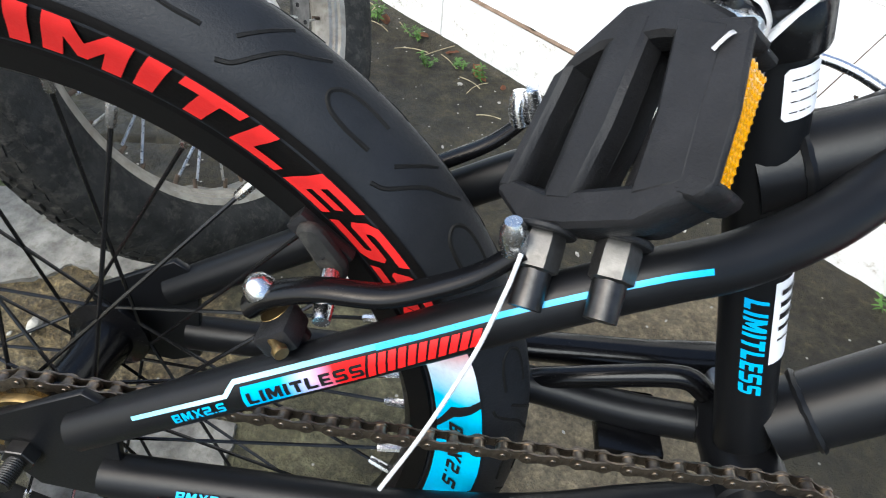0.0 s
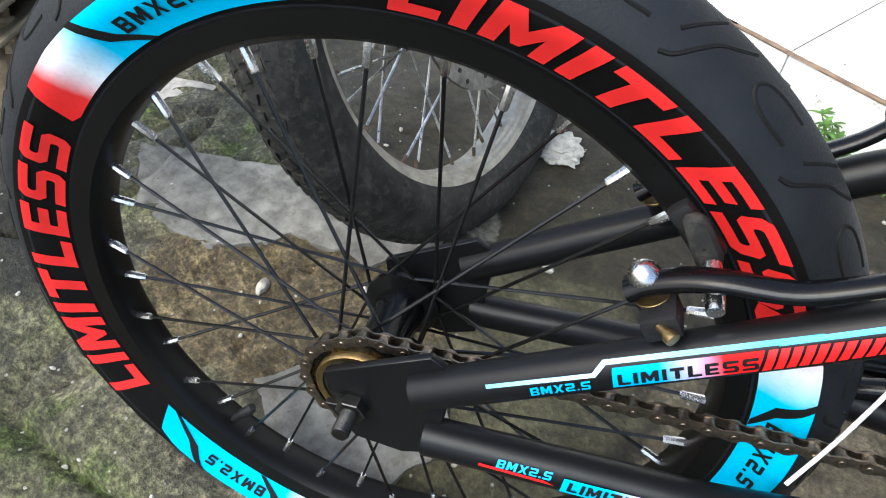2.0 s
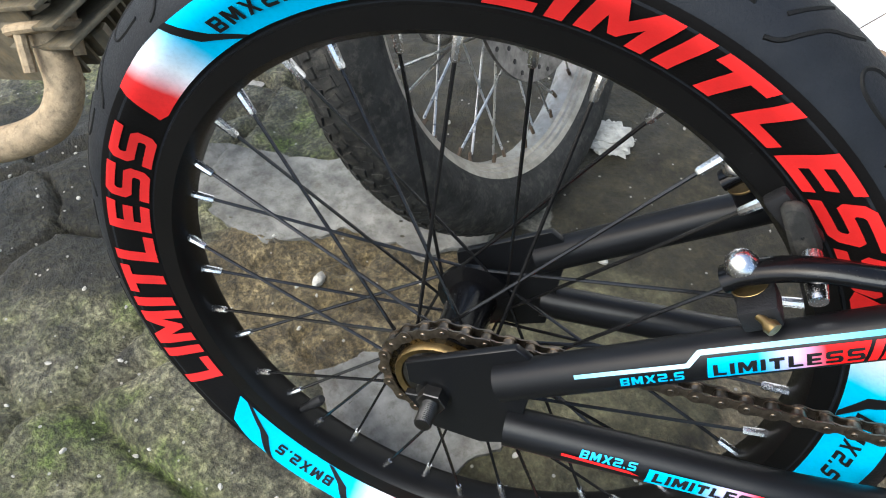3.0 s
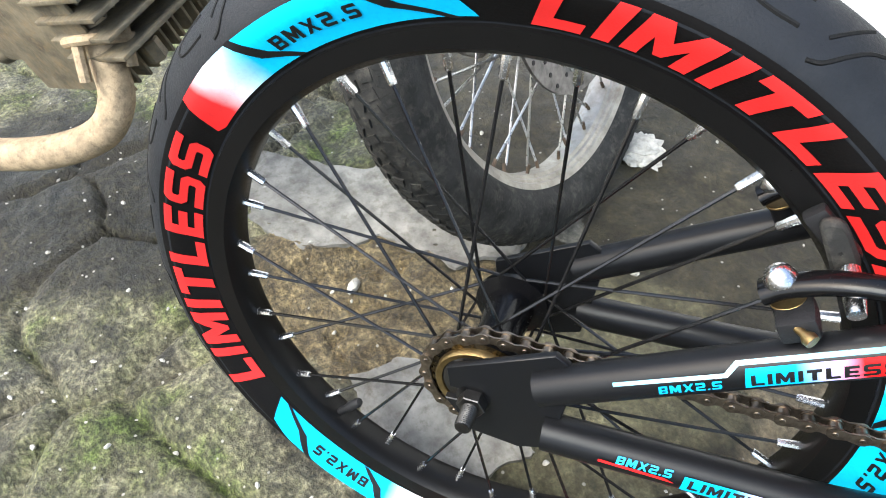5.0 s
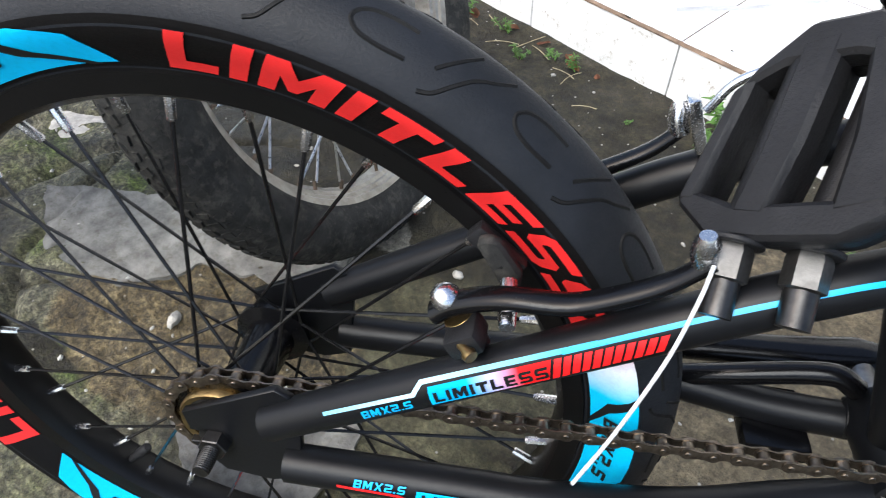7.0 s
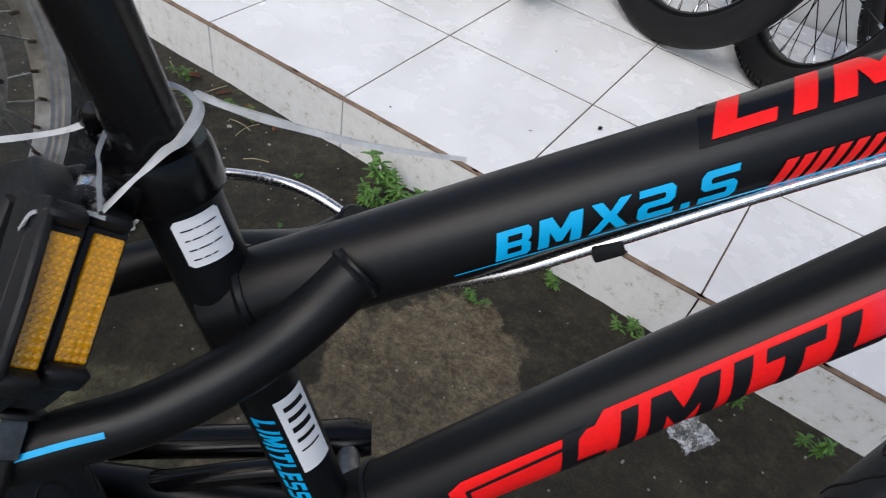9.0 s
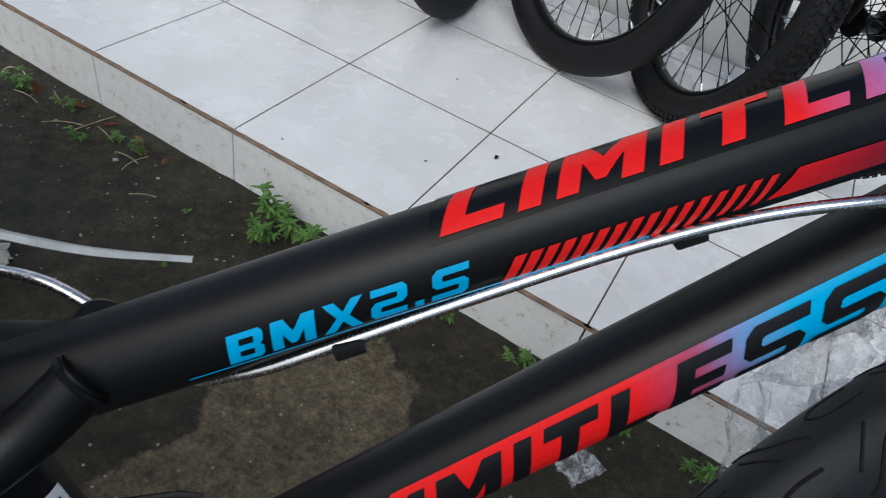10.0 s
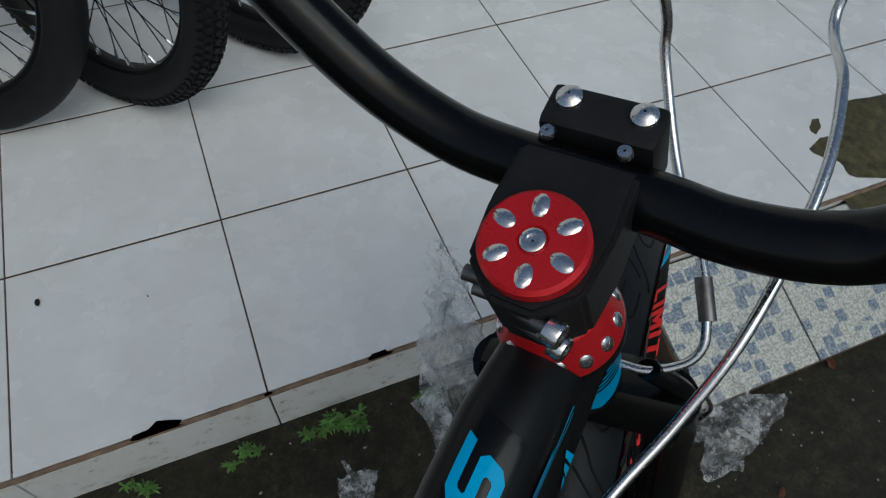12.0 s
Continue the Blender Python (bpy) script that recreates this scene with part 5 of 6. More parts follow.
# ---- the plastic strap round the seat post ----
def ribbon(points, width, material, parent, name="strap", twist=0.0, up=(0, 0, 1)):
    """A thin creased ribbon along a line."""
    bm = bmesh.new()
    pts = smooth_line(points, 8)
    rows = []
    for i, p in enumerate(pts):
        d = (pts[min(i + 1, len(pts) - 1)] - pts[max(i - 1, 0)]).normalized()
        side = (Matrix.Rotation(twist * i / len(pts), 3, d) @ Vector(up)).cross(d).normalized()
        k = width * (0.85 + 0.25 * noise.noise(p * 60))
        mid = 0.25 * k * d.cross(side)
        rows.append([bm.verts.new(p + side * k / 2), bm.verts.new(p + mid), bm.verts.new(p - side * k / 2)])
    for a, c in zip(rows, rows[1:]):
        bm.faces.new((a[0], a[1], c[1], c[0]))
        bm.faces.new((a[1], a[2], c[2], c[1]))
    bmesh.ops.solidify(bm, geom=bm.faces[:], thickness=0.0004)
    return part(name, bm, material, parent)


strap = thing("plastic_strap", BIKE, "pale translucent plastic strap knotted round the seat post", "strap")
ribbon([(0.2126, 0.0, 0.2529), (0.245, 0.002, 0.256), (0.283, 0.004, 0.2643), (0.297, 0.012, 0.272), (0.306, 0.0145, 0.278)], 0.005, strap_mat, strap, "strap_end", 0.3)
ribbon([(0.4227, 0.0, 0.2694), (0.39, 0.0, 0.271), (0.3587, 0.004, 0.2742), (0.338, 0.008, 0.277), (0.325, 0.0125, 0.279)], 0.005, strap_mat, strap, "strap_end", -0.4)
ribbon([(0.3, 0.014, 0.279), (0.316, 0.0158, 0.28), (0.3275, 0.007, 0.277), (0.3251, -0.007, 0.2712), (0.3215, -0.0155, 0.2705), (0.3165, -0.0205, 0.2662), (0.311, -0.0235, 0.261), (0.3033, -0.0285, 0.2533)], 0.0048, strap_mat, strap, "strap_loop", 0.3, (0.3, 0, 1))
ribbon([(0.3033, -0.029, 0.2533), (0.3036, -0.0275, 0.2605), (0.3019, -0.0205, 0.2647), (0.2992, -0.012, 0.2666), (0.301, 0.006, 0.275), (0.303, 0.0135, 0.279)], 0.0044, strap_mat, strap, "strap_loop", 0.4, (1, 0, 0.2))
ribbon([(0.305, -0.03, 0.2525), (0.3003, -0.032, 0.2553), (0.2913, -0.038, 0.2583), (0.2888, -0.04, 0.2592), (0.285, -0.041, 0.2538)], 0.0042, strap_mat, strap, "strap_end", 0.3)


# ---- the bicycles parked on the porch ----
def wheel_pose(x, y, z, heading, lean):
    """A wheel's pose: x axis ahead, y axis along the axle, leaning to its left."""
    h, ln = radians(heading), radians(lean)
    ax = Vector((math.cos(h), math.sin(h), 0))
    n = Vector((-math.sin(h) * math.cos(ln), math.cos(h) * math.cos(ln), math.sin(ln)))
    m = Matrix((ax, n, ax.cross(n))).transposed().to_4x4()
    return Matrix.Translation((x, y, z)) @ m


def knob_ring(r, half, count, rows, size, seed, spread=2.1, rise=0.0035):
    """The blocks of a knobbly tread as one mesh."""
    rnd = random.Random(seed)
    bm = bmesh.new()
    for k in range(count):
        for j in range(rows):
            a = 2 * math.pi * (k + 0.5 * (j % 2)) / count
            th = (j - (rows - 1) / 2) / max(1, rows - 1) * spread
            p = Vector((r - half * 0.9 * (1 - math.cos(th)), half * math.sin(th), 0))
            m = Matrix.Rotation(-a, 4, "Y") @ Matrix.Translation(p) @ Matrix.Rotation(th, 4, "Z") @ Matrix.Rotation(rnd.uniform(-0.5, 0.5), 4, "X")
            c = size * rnd.uniform(0.8, 1.2)
            vs = [bm.verts.new(m @ Vector((sx * rise, sy * c * 0.5, sz * c * 0.42))) for sx in (-1, 1) for sy in (-1, 1) for sz in (-1, 1)]
            for q in ((4, 5, 7, 6), (0, 4, 6, 2), (1, 3, 7, 5), (0, 1, 5, 4), (2, 6, 7, 3)):
                bm.faces.new([vs[i] for i in q])
    return bm


def parked_bicycle(x, y, heading, lean, r, half, label, knobs, seed):
    """One parked bicycle, of which the front wheel and fork come into view."""
    root = thing("parked_bicycle", wheel_pose(x, y, TOP + r * math.cos(radians(lean)), heading, lean), label, "bicycle", "bicycles parked on the porch")
    tyre = part("tyre", lathe(tyre_section(r - 0.06, r - (0.003 if knobs else 0), half, 20), 96), parked_rubber, root)
    if knobs:
        tagged(part("tread", knob_ring(r - 0.001, half, 104, 6, 0.0088, seed, 2.2, 0.0026), parked_rubber, tyre), kind="stuff")
    rim = part("rim", lathe(rim_section(r - 0.068, r - 0.052, 0.014), 72), rim_paint, root)
    part("hub", lathe([(0.0005, -0.05), (0.007, -0.05), (0.007, -0.034), (0.026, -0.033), (0.026, -0.029), (0.016, -0.025), (0.016, 0.025), (0.026, 0.029), (0.026, 0.033), (0.007, 0.034), (0.007, 0.05), (0.0005, 0.05)], 24), gloss, root)
    spoked(0.024, 0.03, r - 0.067, 36, rim, 3 + seed, gloss, chrome, 0.0011)
    for s in (-1, 1):
        part("fork_blade", tube(smooth_line([(0.0, s * 0.05, 0.0), (-0.012, s * 0.05, 0.2), (-0.03, s * 0.045, r + 0.04), (-0.045, s * 0.01, r + 0.07)], 5), 0.012, 12), gloss, root)
    part("steerer", tube([(-0.045, 0, r + 0.06), (-0.1, 0, r + 0.22)], 0.017, 14), gloss, root)
    return root


PARKED = ((0.0276, 0.649, 105, 1, 0.262, 0.029, False, "dark parked bicycle with slick tyre on white tiles"),
          (0.3133, 0.66, 93, -2, 0.262, 0.032, False, "dark parked bicycle with fat slick tyre on white tiles"),
          (0.59, 0.689, 150, 14, 0.262, 0.03, False, "parked bicycle with smooth black tyre and turned front wheel"),
          (0.822, 0.662, 130, 8, 0.262, 0.03, True, "parked bicycle with knobbly black tyre and bright spoke nipples"),
          (1.06, 0.705, 132, 3, 0.262, 0.028, True, "parked bicycle with knobbly tyre beside the house step"),
          (2.16, 0.72, 60, 0, 0.262, 0.028, False, "parked bicycle standing apart on the white porch"))
for i, (x, y, h, ln, r, half, knobs, label) in enumerate(PARKED):
    parked_bicycle(x, y, h, ln, r, half, label, knobs, i)


# ---- the motorcycle beyond the bicycle ----
def motorcycle():
    m = wheel_pose(0.120, -0.511, 0.279, 112, -20)
    root = thing("motorcycle", m, "muddy old motorcycle with worn spoked front wheel turned aside", "motorcycle")
    tyre = part("front_tyre", lathe(tyre_section(0.212, 0.287, 0.042, 24), 128), old_rubber, root, "dusty worn road tyre")
    tagged(part("tread", knob_ring(0.2862, 0.039, 104, 7, 0.0118, 5, 2.3, 0.0026), old_rubber, tyre), kind="stuff")
    rim = part("front_rim", lathe([(0.2045, -0.012), (0.2035, 0.0), (0.2045, 0.012), (0.2085, 0.0145), (0.209, 0.0185), (0.2125, 0.0205), (0.2135, 0.0245), (0.2185, 0.027), (0.226, 0.0295), (0.228, 0.0285), (0.2265, 0.026), (0.2155, 0.0205), (0.2085, 0.009), (0.2085, -0.009), (0.2155, -0.0205), (0.2265, -0.026), (0.228, -0.0285), (0.226, -0.0295), (0.2185, -0.027), (0.2135, -0.0245), (0.2125, -0.0205), (0.209, -0.0185), (0.2085, -0.0145)], 128), rim_alloy, root, "scratched bright alloy rim")
    spoked(0.05, 0.032, 0.206, 36, rim, 0, alu, None, 0.0016, 50)
    for k in range(36):
        a = 2 * math.pi * k / 36
        part("nipple", tube([(0.205 * math.cos(a), 0.004 if k % 2 else -0.004, 0.205 * math.sin(a)), (0.193 * math.cos(a), 0.006 if k % 2 else -0.006, 0.193 * math.sin(a))], 0.0023, 8), rusty, rim)
    part("front_hub", lathe([(0.0005, -0.055), (0.02, -0.055), (0.022, -0.04), (0.052, -0.036), (0.052, -0.028), (0.03, -0.02), (0.03, 0.02), (0.055, 0.03), (0.055, 0.04), (0.0005, 0.05)], 40), alu, root)
    rotor = part("brake_disc", lathe([(0.082, -0.052), (0.112, -0.052), (0.112, -0.048), (0.082, -0.048)], 64), steel, root, "dark drilled brake disc")
    # The rotor is solid; black dots paint the shade within its drillings.
    for k in range(36):
        a = 2 * math.pi * k / 36
        r = 0.09 + 0.007 * (k % 3)
        part("drilled_hole", disc(0.0028, -0.0526, -0.051, 10, 0.0002, m=Matrix.Translation((r * math.cos(a), 0, r * math.sin(a)))), ink, rotor)
    for k in range(5):
        a = 2 * math.pi * k / 5 + 0.3
        part("disc_arm", tube([(0.04 * math.cos(a), -0.05, 0.04 * math.sin(a)), (0.086 * math.cos(a + 0.25), -0.05, 0.086 * math.sin(a + 0.25))], [0.009, 0.007], 10, flat=0.5), alu, rotor)
    for s in (-1, 1):
        leg = part("fork_leg", tube([(-0.014 if s < 0 else -0.01, s * 0.085, -0.052), (-0.018, s * 0.085, -0.046), (-0.06, s * 0.088, 0.12), (-0.15, s * 0.09, 0.5)], [0.019, 0.0235, 0.025, 0.025], 24), alu, root, "grey cast fork leg")
        if s < 0:
            part("yellow_sticker", wrapped(panel([(0.065, -0.012), (0.105, -0.016), (0.105, 0.016), (0.075, 0.012)]), on_tube((-0.018, -0.085, -0.046), (-0.06, -0.088, 0.12), 0.0237, 0.0252, 10, 0.0008), 0.004), surface("yellow sticker", (0.7, 0.6, 0.02), 0.4, 0.0, 0.15, 300, 0.0, 60), leg, "scuffed yellow sticker")
    cal = part("brake_caliper", block(0.055, 0.045, 0.085, 0.012, pose(-0.085, -0.075, 0.03, 0, 12, 0)), alu, root, "cast brake caliper")
    for z, colour, nm in ((0.018, (0.65, 0.01, 0.02), "round red reflector"), (0.056, (0.6, 0.75, 0.02), "round yellow-green reflector")):
        part("reflector_cup", disc(0.02, -0.105, -0.095, 28, 0.003, m=Matrix.Translation((-0.083 + 0.01 * (z > 0.03), 0, z))), alu, cal)
        part("reflector", disc(0.0155, -0.1085, -0.104, 28, 0.001, m=Matrix.Translation((-0.083 + 0.01 * (z > 0.03), 0, z))), surface(nm, colour, 0.3, 0.0, 0.1, 600, 0.1, 90), cal, nm)
    for x, z in ((-0.045, 0.035), (-0.03, 0.01), (0.02, 0.055)):
        part("axle_bolt", disc(0.011, -0.075, -0.06, 6, 0.001, m=Matrix.Translation((x, 0, z))), steel, root)
    return root


moto = motorcycle()
inv = moto.matrix_basis.inverted()


def moto_part(name, bm, material, label="", parent=None):
    bm.transform(inv)
    return part(name, bm, material, parent or moto, label)


# the engine low behind the front wheel
E = pose(-0.2, -0.95, 0.33, 8, -14, 30)
body = moto_part("engine", block(0.2, 0.16, 0.16, 0.012, E), engine_metal, "muddy finned engine")
for k in range(14):
    moto_part("cooling_fin", block(0.17 - 0.012 * (k % 3 == 1), 0.0038, 0.18, 0.0012, E @ pose(0.05, -0.088 + 0.0137 * k, -0.02, 0, 0, 0)), engine_metal, parent=body)
for k in range(5):
    moto_part("cooling_fin", block(0.1, 0.2, 0.005, 0.0015, E @ pose(0.13, 0.0, -0.06 + 0.022 * k)), engine_metal, parent=body)
moto_part("engine_cover", disc(0.07, -0.02, 0.02, 32, 0.008, m=E @ pose(0.03, 0.13, -0.02, 0, 0, 10)), engine_metal, "round muddy cover", parent=body)
moto_part("cable_boot", tube([E @ Vector((0.12, -0.03, 0.1)), E @ Vector((0.14, -0.02, 0.075)), E @ Vector((0.15, -0.01, 0.05))], [0.012, 0.013, 0.009], 14), plastic, parent=body)
for a, c in ((0.1, -0.05), (0.1, 0.05)):
    moto_part("engine_bolt", disc(0.012, -0.012, 0.012, 6, 0.002, m=E @ pose(a + 0.05, c, -0.085, 90, 0, 0)), engine_metal, parent=body)
pipe = smooth_line([(-0.06, -0.935, 0.315), (-0.04, -0.945, 0.28), (-0.022, -0.955, 0.245), (-0.02, -0.985, 0.215), (-0.045, -1.04, 0.2), (-0.1, -1.11, 0.195), (-0.2, -1.2, 0.19), (-0.36, -1.3, 0.185)], 6)
moto_part("exhaust_pipe", tube(pipe, 0.0185, 20), pipe_mud, "mud-caked exhaust pipe")
moto_part("exhaust_flange", disc(0.04, -0.005, 0.005, 24, 0.003, m=aim((-0.05, -0.94, 0.297), (-0.02, -0.955, 0.245))), pipe_mud)
for s in (-1, 1):
    moto_part("flange_stud", tube([Vector((-0.05, -0.94, 0.3)) + Vector((0.012, s * 0.024, 0.012)), Vector((-0.03, -0.95, 0.265)) + Vector((0.012, s * 0.024, 0.012))], 0.006, 8), pipe_mud)
moto_part("frame_tube", tube(smooth_line([(-0.02, -0.62, 0.72), (-0.09, -0.8, 0.5), (-0.17, -0.94, 0.3), (-0.3, -1.05, 0.2)], 6), 0.016, 14), engine_metal)
moto_part("head_tube", tube([(0.02, -0.6, 0.8), (-0.02, -0.62, 0.7)], 0.028, 16), engine_metal)


# ---- the patterned ramp in front of the porch ----
pattern_mat, nt, b, co = start("printed blue and white ramp tile")
geo = nt.nodes.new("ShaderNodeNewGeometry")
pos = geo.outputs["Position"]
brick = node_of(nt, "ShaderNodeTexVoronoi", Scale=48.0)
brick.distance, brick.feature = "CHEBYCHEV", "F1"
brick.inputs["Randomness"].default_value = 0.55
nt.links.new(pos, brick.inputs["Vector"])
sep = nt.nodes.new("ShaderNodeSeparateColor")
nt.links.new(brick.outputs["Color"], sep.inputs[0])
blue = math_node(nt, "GREATER_THAN", sep.outputs[0], 0.55)
inner = math_node(nt, "LESS_THAN", brick.outputs["Distance"], 0.42)
speck = ramp(nt, noise_of(nt, 260, 4, 0.7, pos), [(0.44, (0.0,) * 3), (0.56, (1,) * 3)])
tone = mix(nt, speck, (0.12, 0.165, 0.23), (0.33, 0.36, 0.39))
cream = mix(nt, speck, (0.36, 0.365, 0.33), (0.64, 0.63, 0.57))
nt.links.new(mix(nt, math_node(nt, "MULTIPLY", blue, inner), cream, tone), b.inputs["Base Color"])
b.inputs["Roughness"].default_value = 0.35


def ramp_tiles():
    slab_m = pose(2.1, -0.098, 0.029, 18, 0, 0)
    base = part("ramp", block(1.3, 0.215, 0.05, 0.004, slab_m), grout_mat, None, smooth=False)
    tagged(base, "sloping ramp of printed blue and white tiles", "ramp", kind="structure")
    base.matrix_basis = Matrix()
    first = None
    for i in range(6):
        m = slab_m @ pose(-0.54 + 0.2155 * i, 0, 0.0285)
        if first is None:
            first = part("ramp_tile", block(0.212, 0.208, 0.009, 0.0015), pattern_mat, base, smooth=False, at=m)
        else:
            again(first, m)


ramp_tiles()


# ---- weeds, leaves, stones and litter ----
def leaf_blade(bm, p, d, length, width, droop):
    up = Vector((0, 0, 1))
    side = d.cross(up).normalized()
    rows = []
    for k, w in ((0.0, 0.15), (0.3, 0.9), (0.6, 1.0), (0.85, 0.6), (1.0, 0.05)):
        q = p + d * length * k + up * (-droop * length * k * k)
        rows.append((bm.verts.new(q + side * width * w / 2), bm.verts.new(q - up * width * 0.12), bm.verts.new(q - side * width * w / 2)))
    for a, c in zip(rows, rows[1:]):
        bm.faces.new((a[0], a[1], c[1], c[0]))
        bm.faces.new((a[1], a[2], c[2], c[1]))


def weed(x, y, size, stems, seed, label):
    """A small weed: bent stems with rosettes of narrow leaves."""
    rnd = random.Random(seed)
    root = thing("weed", pose(x, y, ground_height(x, y) - 0.002), label, "plant", "weeds along the step")
    sb, lb = bmesh.new(), bmesh.new()
    for k in range(stems):
        a = rnd.uniform(0, 6.28)
        lean = rnd.uniform(0.2, 0.8)
        p0 = Vector((rnd.uniform(-1, 1), rnd.uniform(-1, 0.2), 0)) * size * 0.35
        h = size * rnd.uniform(0.5, 1.1)
        p1 = p0 + Vector((math.cos(a) * lean * h * 0.5, -abs(math.sin(a)) * lean * h * 0.5, h * 0.55))
        p2 = p0 + Vector((math.cos(a) * lean * h, -abs(math.sin(a)) * lean * h * 0.8, h))
        line = smooth_line([p0, p1, p2], 3)
        tube(line, 0.0009, 5, sb)
        for q in line[2:]:
            for n in range(3 if q != line[-1] else 7):
                b = rnd.uniform(0, 6.28)
                d = Vector((math.cos(b), math.sin(b), rnd.uniform(0.0, 0.6))).normalized()
                leaf_blade(lb, q, d, size * rnd.uniform(0.2, 0.38), size * 0.085, rnd.uniform(0.1, 0.5))
    tagged(part("stem", sb, leaf_mat, root), kind="stuff")
    tagged(part("leaves", lb, leaf_mat, root, smooth=False), "narrow green leaves", kind="stuff")


WEEDS = ((0.46, -0.03, 0.085, 9, 1), (0.42, -0.07, 0.06, 6, 2), (0.53, -0.03, 0.05, 4, 3), (0.65, -0.12, 0.03, 5, 4), (0.85, -0.02, 0.045, 4, 5), (0.95, -0.02, 0.05, 6, 6), (0.99, -0.03, 0.055, 6, 7),
         (0.73, -0.02, 0.045, 4, 8), (0.1, -0.05, 0.034, 4, 9), (0.15, -0.045, 0.036, 3, 10), (-0.02, -0.04, 0.036, 4, 11), (-0.12, -0.05, 0.05, 5, 12), (0.36, -0.2, 0.016, 3, 13), (0.3, -0.1, 0.02, 2, 14), (1.1, -0.04, 0.05, 4, 15), (0.06, -0.09, 0.035, 4, 16))
for x, y, size, stems, seed in WEEDS:
    weed(x, y, size * 0.78, stems, seed, "small green weed sprouting by the porch step" if y > -0.1 else "tiny green weed in the damp yard")


def dead(x, y, size, seed, material, label, name="dead_leaf", category="leaf"):
    rnd = random.Random(seed)
    bm = bmesh.new()
    n = 9
    mid = bm.verts.new((0, 0, size * 0.18))
    ring = [bm.verts.new((size * rnd.uniform(0.6, 1.1) * math.cos(6.283 * k / n), size * 0.55 * rnd.uniform(0.6, 1.1) * math.sin(6.283 * k / n), size * rnd.uniform(0.0, 0.3))) for k in range(n)]
    for k in range(n):
        bm.faces.new((mid, ring[k], ring[(k + 1) % n]))
    bmesh.ops.solidify(bm, geom=bm.faces[:], thickness=0.0008)
    ob = part(name, bm, material, None)
    ob.matrix_basis = pose(x, y, ground_height(x, y) + 0.002, rnd.uniform(-10, 10), rnd.uniform(-10, 10), rnd.uniform(0, 360))
    tagged(ob, label, category, "litter in the yard")


for k, (x, y, s) in enumerate(((0.14, -0.045, 0.018), (0.12, -0.03, 0.014), (-0.02, -0.03, 0.016), (-0.1, -0.05, 0.018), (-0.15, -0.09, 0.014), (0.2, -0.45, 0.018), (0.17, -0.44, 0.012), (1.63, -0.2, 0.012), (1.7, -0.21, 0.016), (1.5, -0.34, 0.01), (0.06, -0.03, 0.013), (0.19, -0.04, 0.011))):
    dead(x, y, s, k, dead_leaf, "curled brown dead leaf on the damp ground")


for k, (x, y, s) in enumerate(((0.641, 0.242, 0.0085), (0.56, 0.148, 0.004), (1.647, 0.717, 0.009), (0.3675, 0.033, 0.004), (0.47, 0.41, 0.0035), (0.78, 0.2, 0.003))):
    dead(x, y, s, 40 + k, chip_mat, "small dark leaf scrap lying on the white tiles")
    bpy.context.scene.collection.objects[-1].location.z = TOP + 0.001


def straw(points, r, label, name="dry_stalk", material=None):
    """A thin dry stalk or string lying on the ground."""
    line = smooth_line([(x, y, ground_height(x, y) + h) for x, y, h in points], 6)
    ob = part(name, tube(line, r, 6), material or straw_mat, None)
    tagged(ob, label, "stalk" if name == "dry_stalk" else "string", "litter in the yard")


straw_mat = surface("pale dry straw", (0.42, 0.36, 0.22), 0.8, 0.0, 0.25, 300, 0.2, 80)
rnd = random.Random(31)
for x, y, size, turn in ((-0.12, -0.075, 0.05, 20), (-0.02, -0.1, 0.06, 50), (0.05, -0.05, 0.05, -10), (0.03, -0.08, 0.07, 70), (0.12, -0.075, 0.045, 15), (0.16, -0.1, 0.05, 100), (0.21, -0.13, 0.04, 40), (-0.08, -0.03, 0.04, -30)):
    c, d = math.cos(radians(turn)), math.sin(radians(turn))
    bend = rnd.uniform(-0.3, 0.3)
    straw([(x + size * (f * c - bend * f * f * d), y + size * (f * d + bend * f * f * c), 0.0025 + 0.008 * f * (1 - f)) for f in (0, 0.35, 0.7, 1.0)], 0.0008, "thin pale dry stalk lying on damp ground")
straw([(-0.16 + 0.018 * math.cos(1.1 * k) * (1 + 0.12 * k % 0.5), -0.045 + 0.014 * math.sin(1.1 * k), 0.003 + 0.0012 * (k % 3)) for k in range(13)], 0.0011, "tangled loop of pale string by the step", "string_loop")


def stone(x, y, size, seed, label="pale stone chip lying on the ground", flat=0.6, crumble=1.7):
    rnd = random.Random(seed)
    bm = bmesh.new()
    bmesh.ops.create_icosphere(bm, subdivisions=4 if size > 0.02 else 2, radius=1.0)
    for v in bm.verts:
        v.co *= 1 + 0.4 * noise.noise(v.co * crumble + Vector((seed, 0, 0))) + 0.12 * noise.noise(v.co * crumble * 3)
    bm.transform(Matrix.Diagonal((size, size * rnd.uniform(0.5, 0.9), size * flat, 1)))
    ob = part("stone", bm, stone_mat, None)
    ob.matrix_basis = pose(x, y, ground_height(x, y) + size * flat * 0.55, 0, 0, rnd.uniform(0, 360))
    tagged(ob, label, "stone", "stones in the yard")


stone(0.175, -0.811, 0.011, 1, "round white pebble lying on the brown soil", 0.7)
stone(0.191, -0.346, 0.036, 2, "crumbled lump of white plaster on the ground", 0.3, 5.0)
stone(0.352, -0.515, 0.009, 3)
stone(-0.29, -0.735, 0.062, 4, "flat pale grey broken slab lying beyond the wheel", 0.12, 0.8)
rnd = random.Random(9)
for k in range(60):
    x, y = rnd.uniform(-0.1, 1.25), rnd.uniform(-0.75, -0.05)
    stone(x, y, rnd.uniform(0.0018, 0.0048), 20 + k)
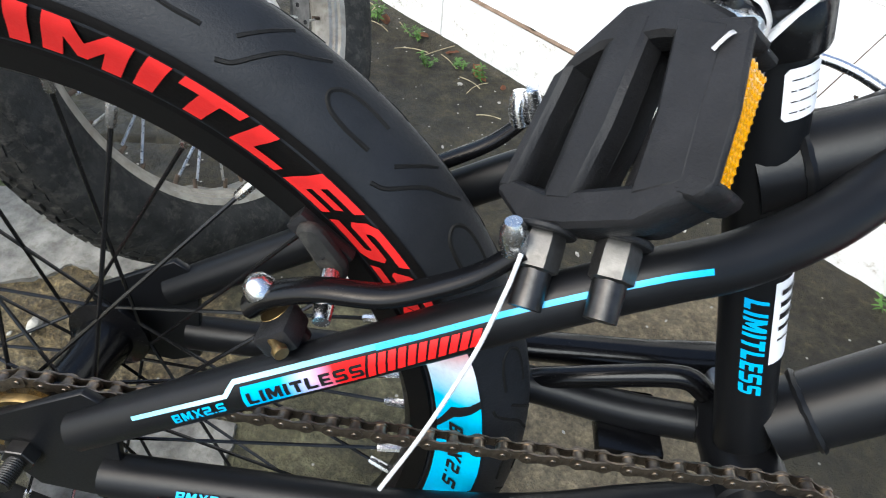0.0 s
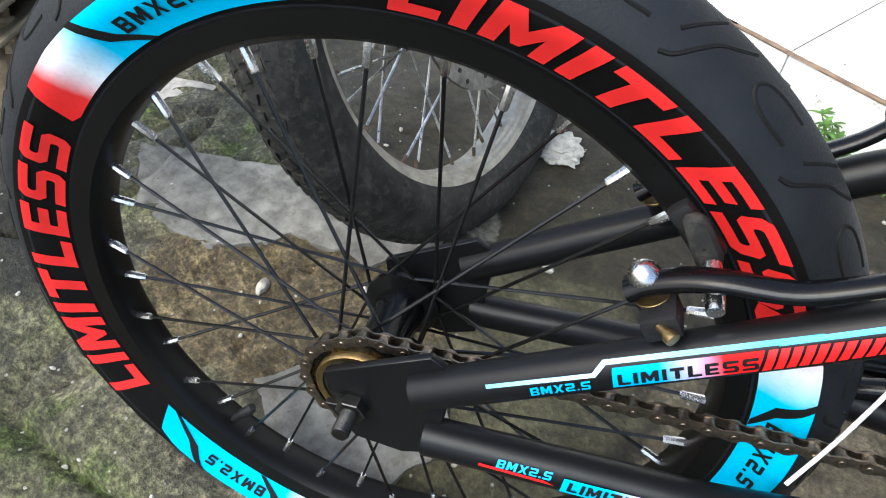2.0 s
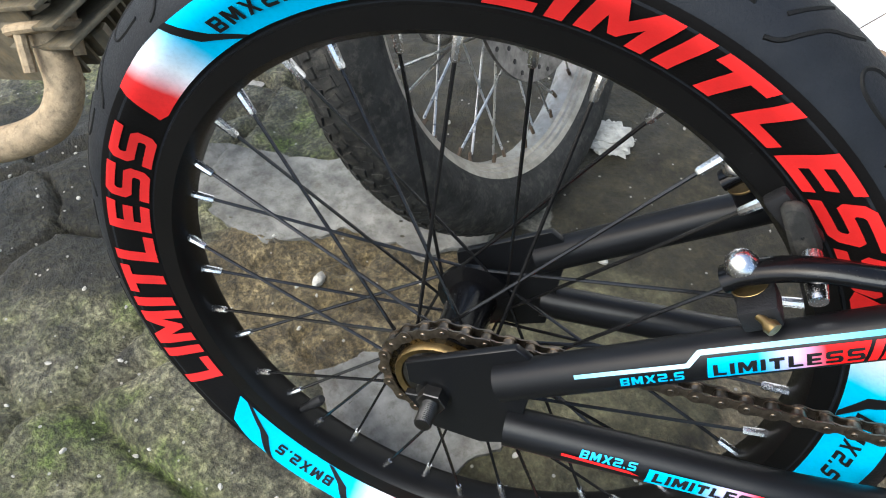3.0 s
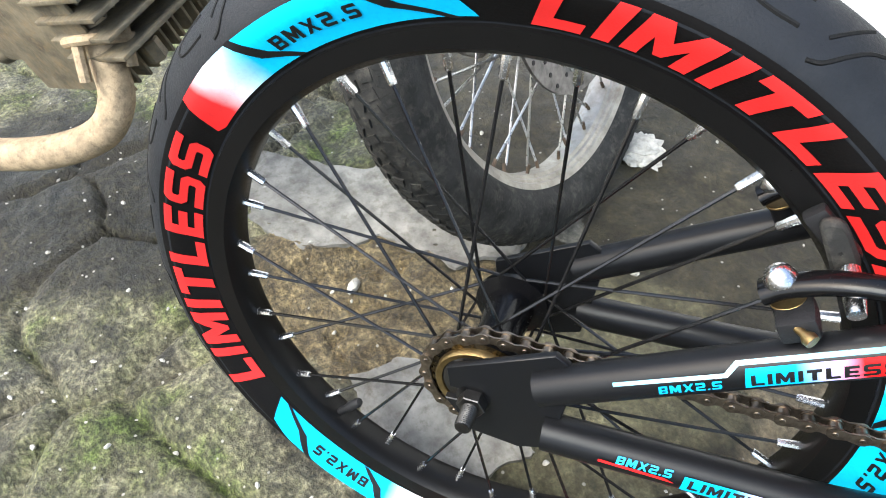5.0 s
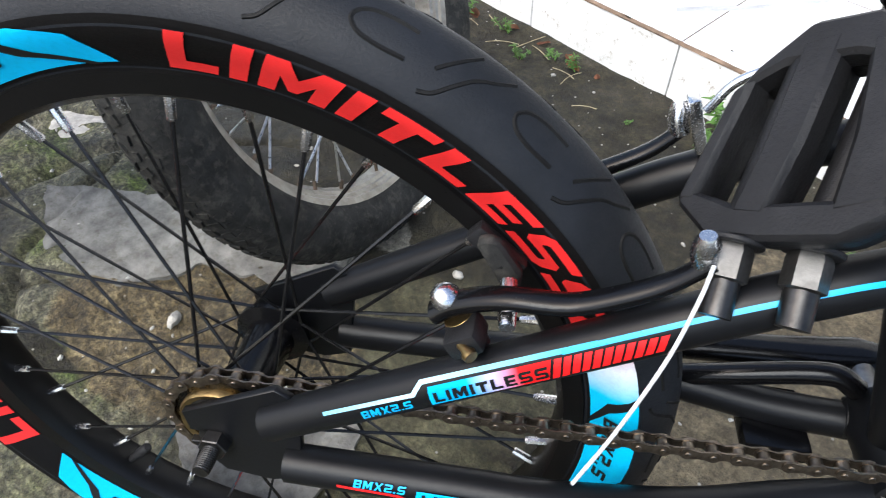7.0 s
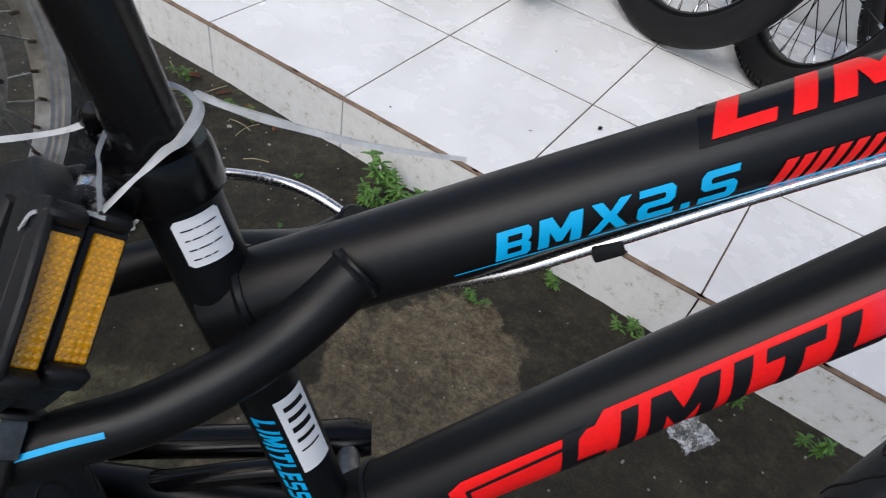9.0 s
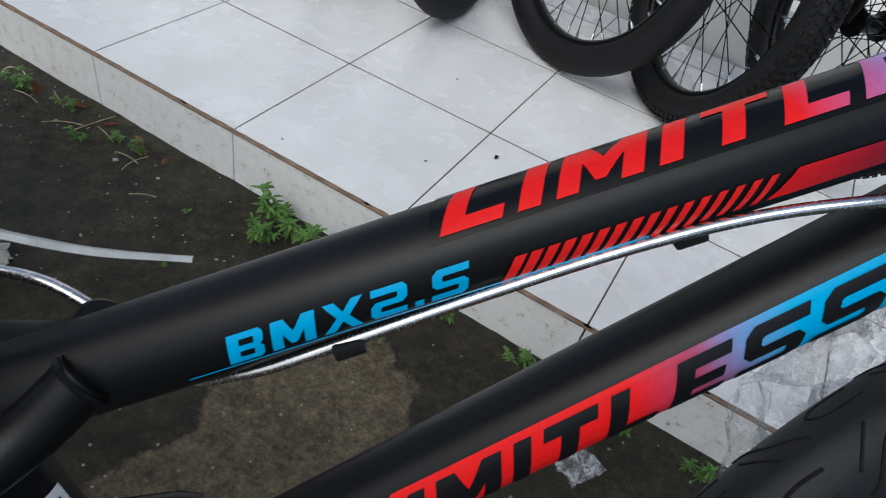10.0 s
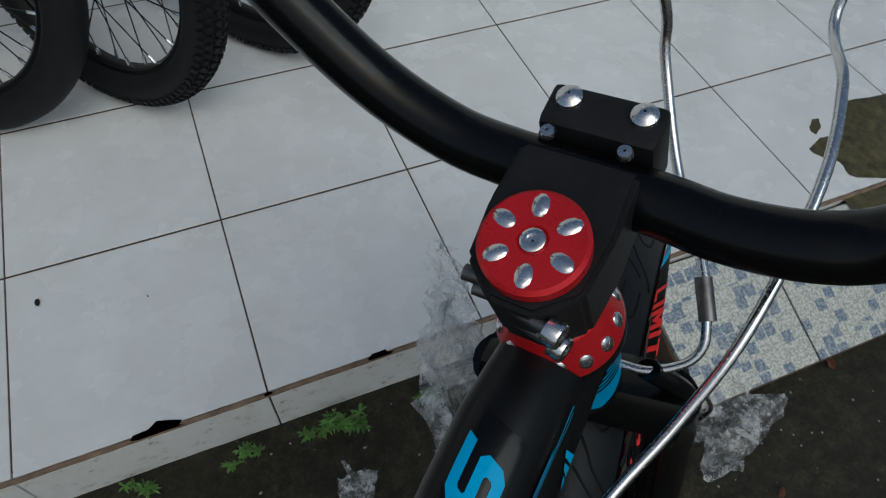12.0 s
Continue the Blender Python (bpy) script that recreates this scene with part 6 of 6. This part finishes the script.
for k in range(110):
    x, y = rnd.uniform(-0.3, 0.5), rnd.uniform(-1.3, -0.75)
    stone(x, y, rnd.uniform(0.0012, 0.0042), 90 + k)


def crumpled(name, m, sx, sy, sz, seed, label, category, material=None):
    """A crumpled sheet of clear plastic."""
    bm = bmesh.new()
    n = 26
    vs = [[bm.verts.new((sx * (i / n - 0.5), sy * (j / n - 0.5), 0)) for j in range(n + 1)] for i in range(n + 1)]
    for i in range(n):
        for j in range(n):
            bm.faces.new((vs[i][j], vs[i + 1][j], vs[i + 1][j + 1], vs[i][j + 1]))
    for v in bm.verts:
        p = v.co / max(sx, sy)
        q = p * 5 + Vector((seed, 0, 0))
        v.co.z = sz * (0.5 + 0.7 * noise.noise(q) + 0.45 * abs(noise.noise(q * 2.7)) + 0.2 * noise.noise(q * 7))
        v.co.x += 0.25 * sx * noise.noise(q + Vector((0, 7, 0)))
        v.co.y += 0.25 * sy * noise.noise(q + Vector((0, 0, 7)))
    ob = part(name, bm, material or seal_mat, None)
    ob.matrix_basis = m
    return tagged(ob, label, category)


crumpled("plastic_wrap", pose(1.475, -0.235, 0.012, 0, 0, 20), 0.14, 0.09, 0.035, 3, "crumpled clear plastic sheet lying by the ramp", "plastic wrap")
crumpled("plastic_wrap", pose(0.97, -0.13, 0.006, 0, 0, 60), 0.06, 0.045, 0.015, 5, "scrap of clear plastic on the damp ground", "plastic wrap")
wrap = crumpled("bubble_wrap", BIKE @ Matrix.Translation((0.79, 0.1, 0.185)) @ pose(0, 0, 0, 80, 25, 20), 0.12, 0.21, 0.05, 8, "loose bubble wrap hanging round the fork", "bubble wrap")
bag = crumpled("plastic_bag", BIKE @ Matrix.Translation((0.328, -0.005, 0.347)) @ pose(0, 0, 0, 50, 10, 30), 0.075, 0.06, 0.03, 11, "cloudy plastic bag hanging from the wrapped saddle", "plastic bag", bag_mat)

# mossy soil where the porch edge has broken away
bm = bmesh.new()
bmesh.ops.create_grid(bm, x_segments=24, y_segments=24, size=1.0)
for v in bm.verts:
    d = v.co.length
    v.co = Vector((v.co.x * 0.22, v.co.y * 0.12, 0.014 * max(-0.4, 1 - d * 1.15 + 0.6 * noise.noise(v.co * 2.5))))
patch = part("moss_patch", bm, moss_mat, None)
patch.matrix_basis = pose(2.07, 0.075, TOP)
tagged(patch, "mound of dark mossy soil on the broken porch edge", "soil", kind="structure")

# chipped tile edges
for x, s, seed in ((0.765, 0.032, 1), (1.05, 0.018, 2), (0.55, 0.006, 3), (0.9, 0.007, 4), (0.2, 0.006, 5)):
    bm = bmesh.new()
    rnd = random.Random(seed)
    ring = [(s * rnd.uniform(0.7, 1.15) * math.cos(a), 0.42 * s * rnd.uniform(0.6, 1.2) * math.sin(a)) for a in [k * 0.5236 for k in range(12)]]
    bm.faces.new([bm.verts.new((px, max(-0.002, py), 0)) for px, py in ring])
    bmesh.ops.solidify(bm, geom=bm.faces[:], thickness=0.0012)
    ob = part("chip", bm, chip_mat, bpy.data.objects["porch_floor"], smooth=False, at=pose(x, -0.0008, TOP + 0.0012))
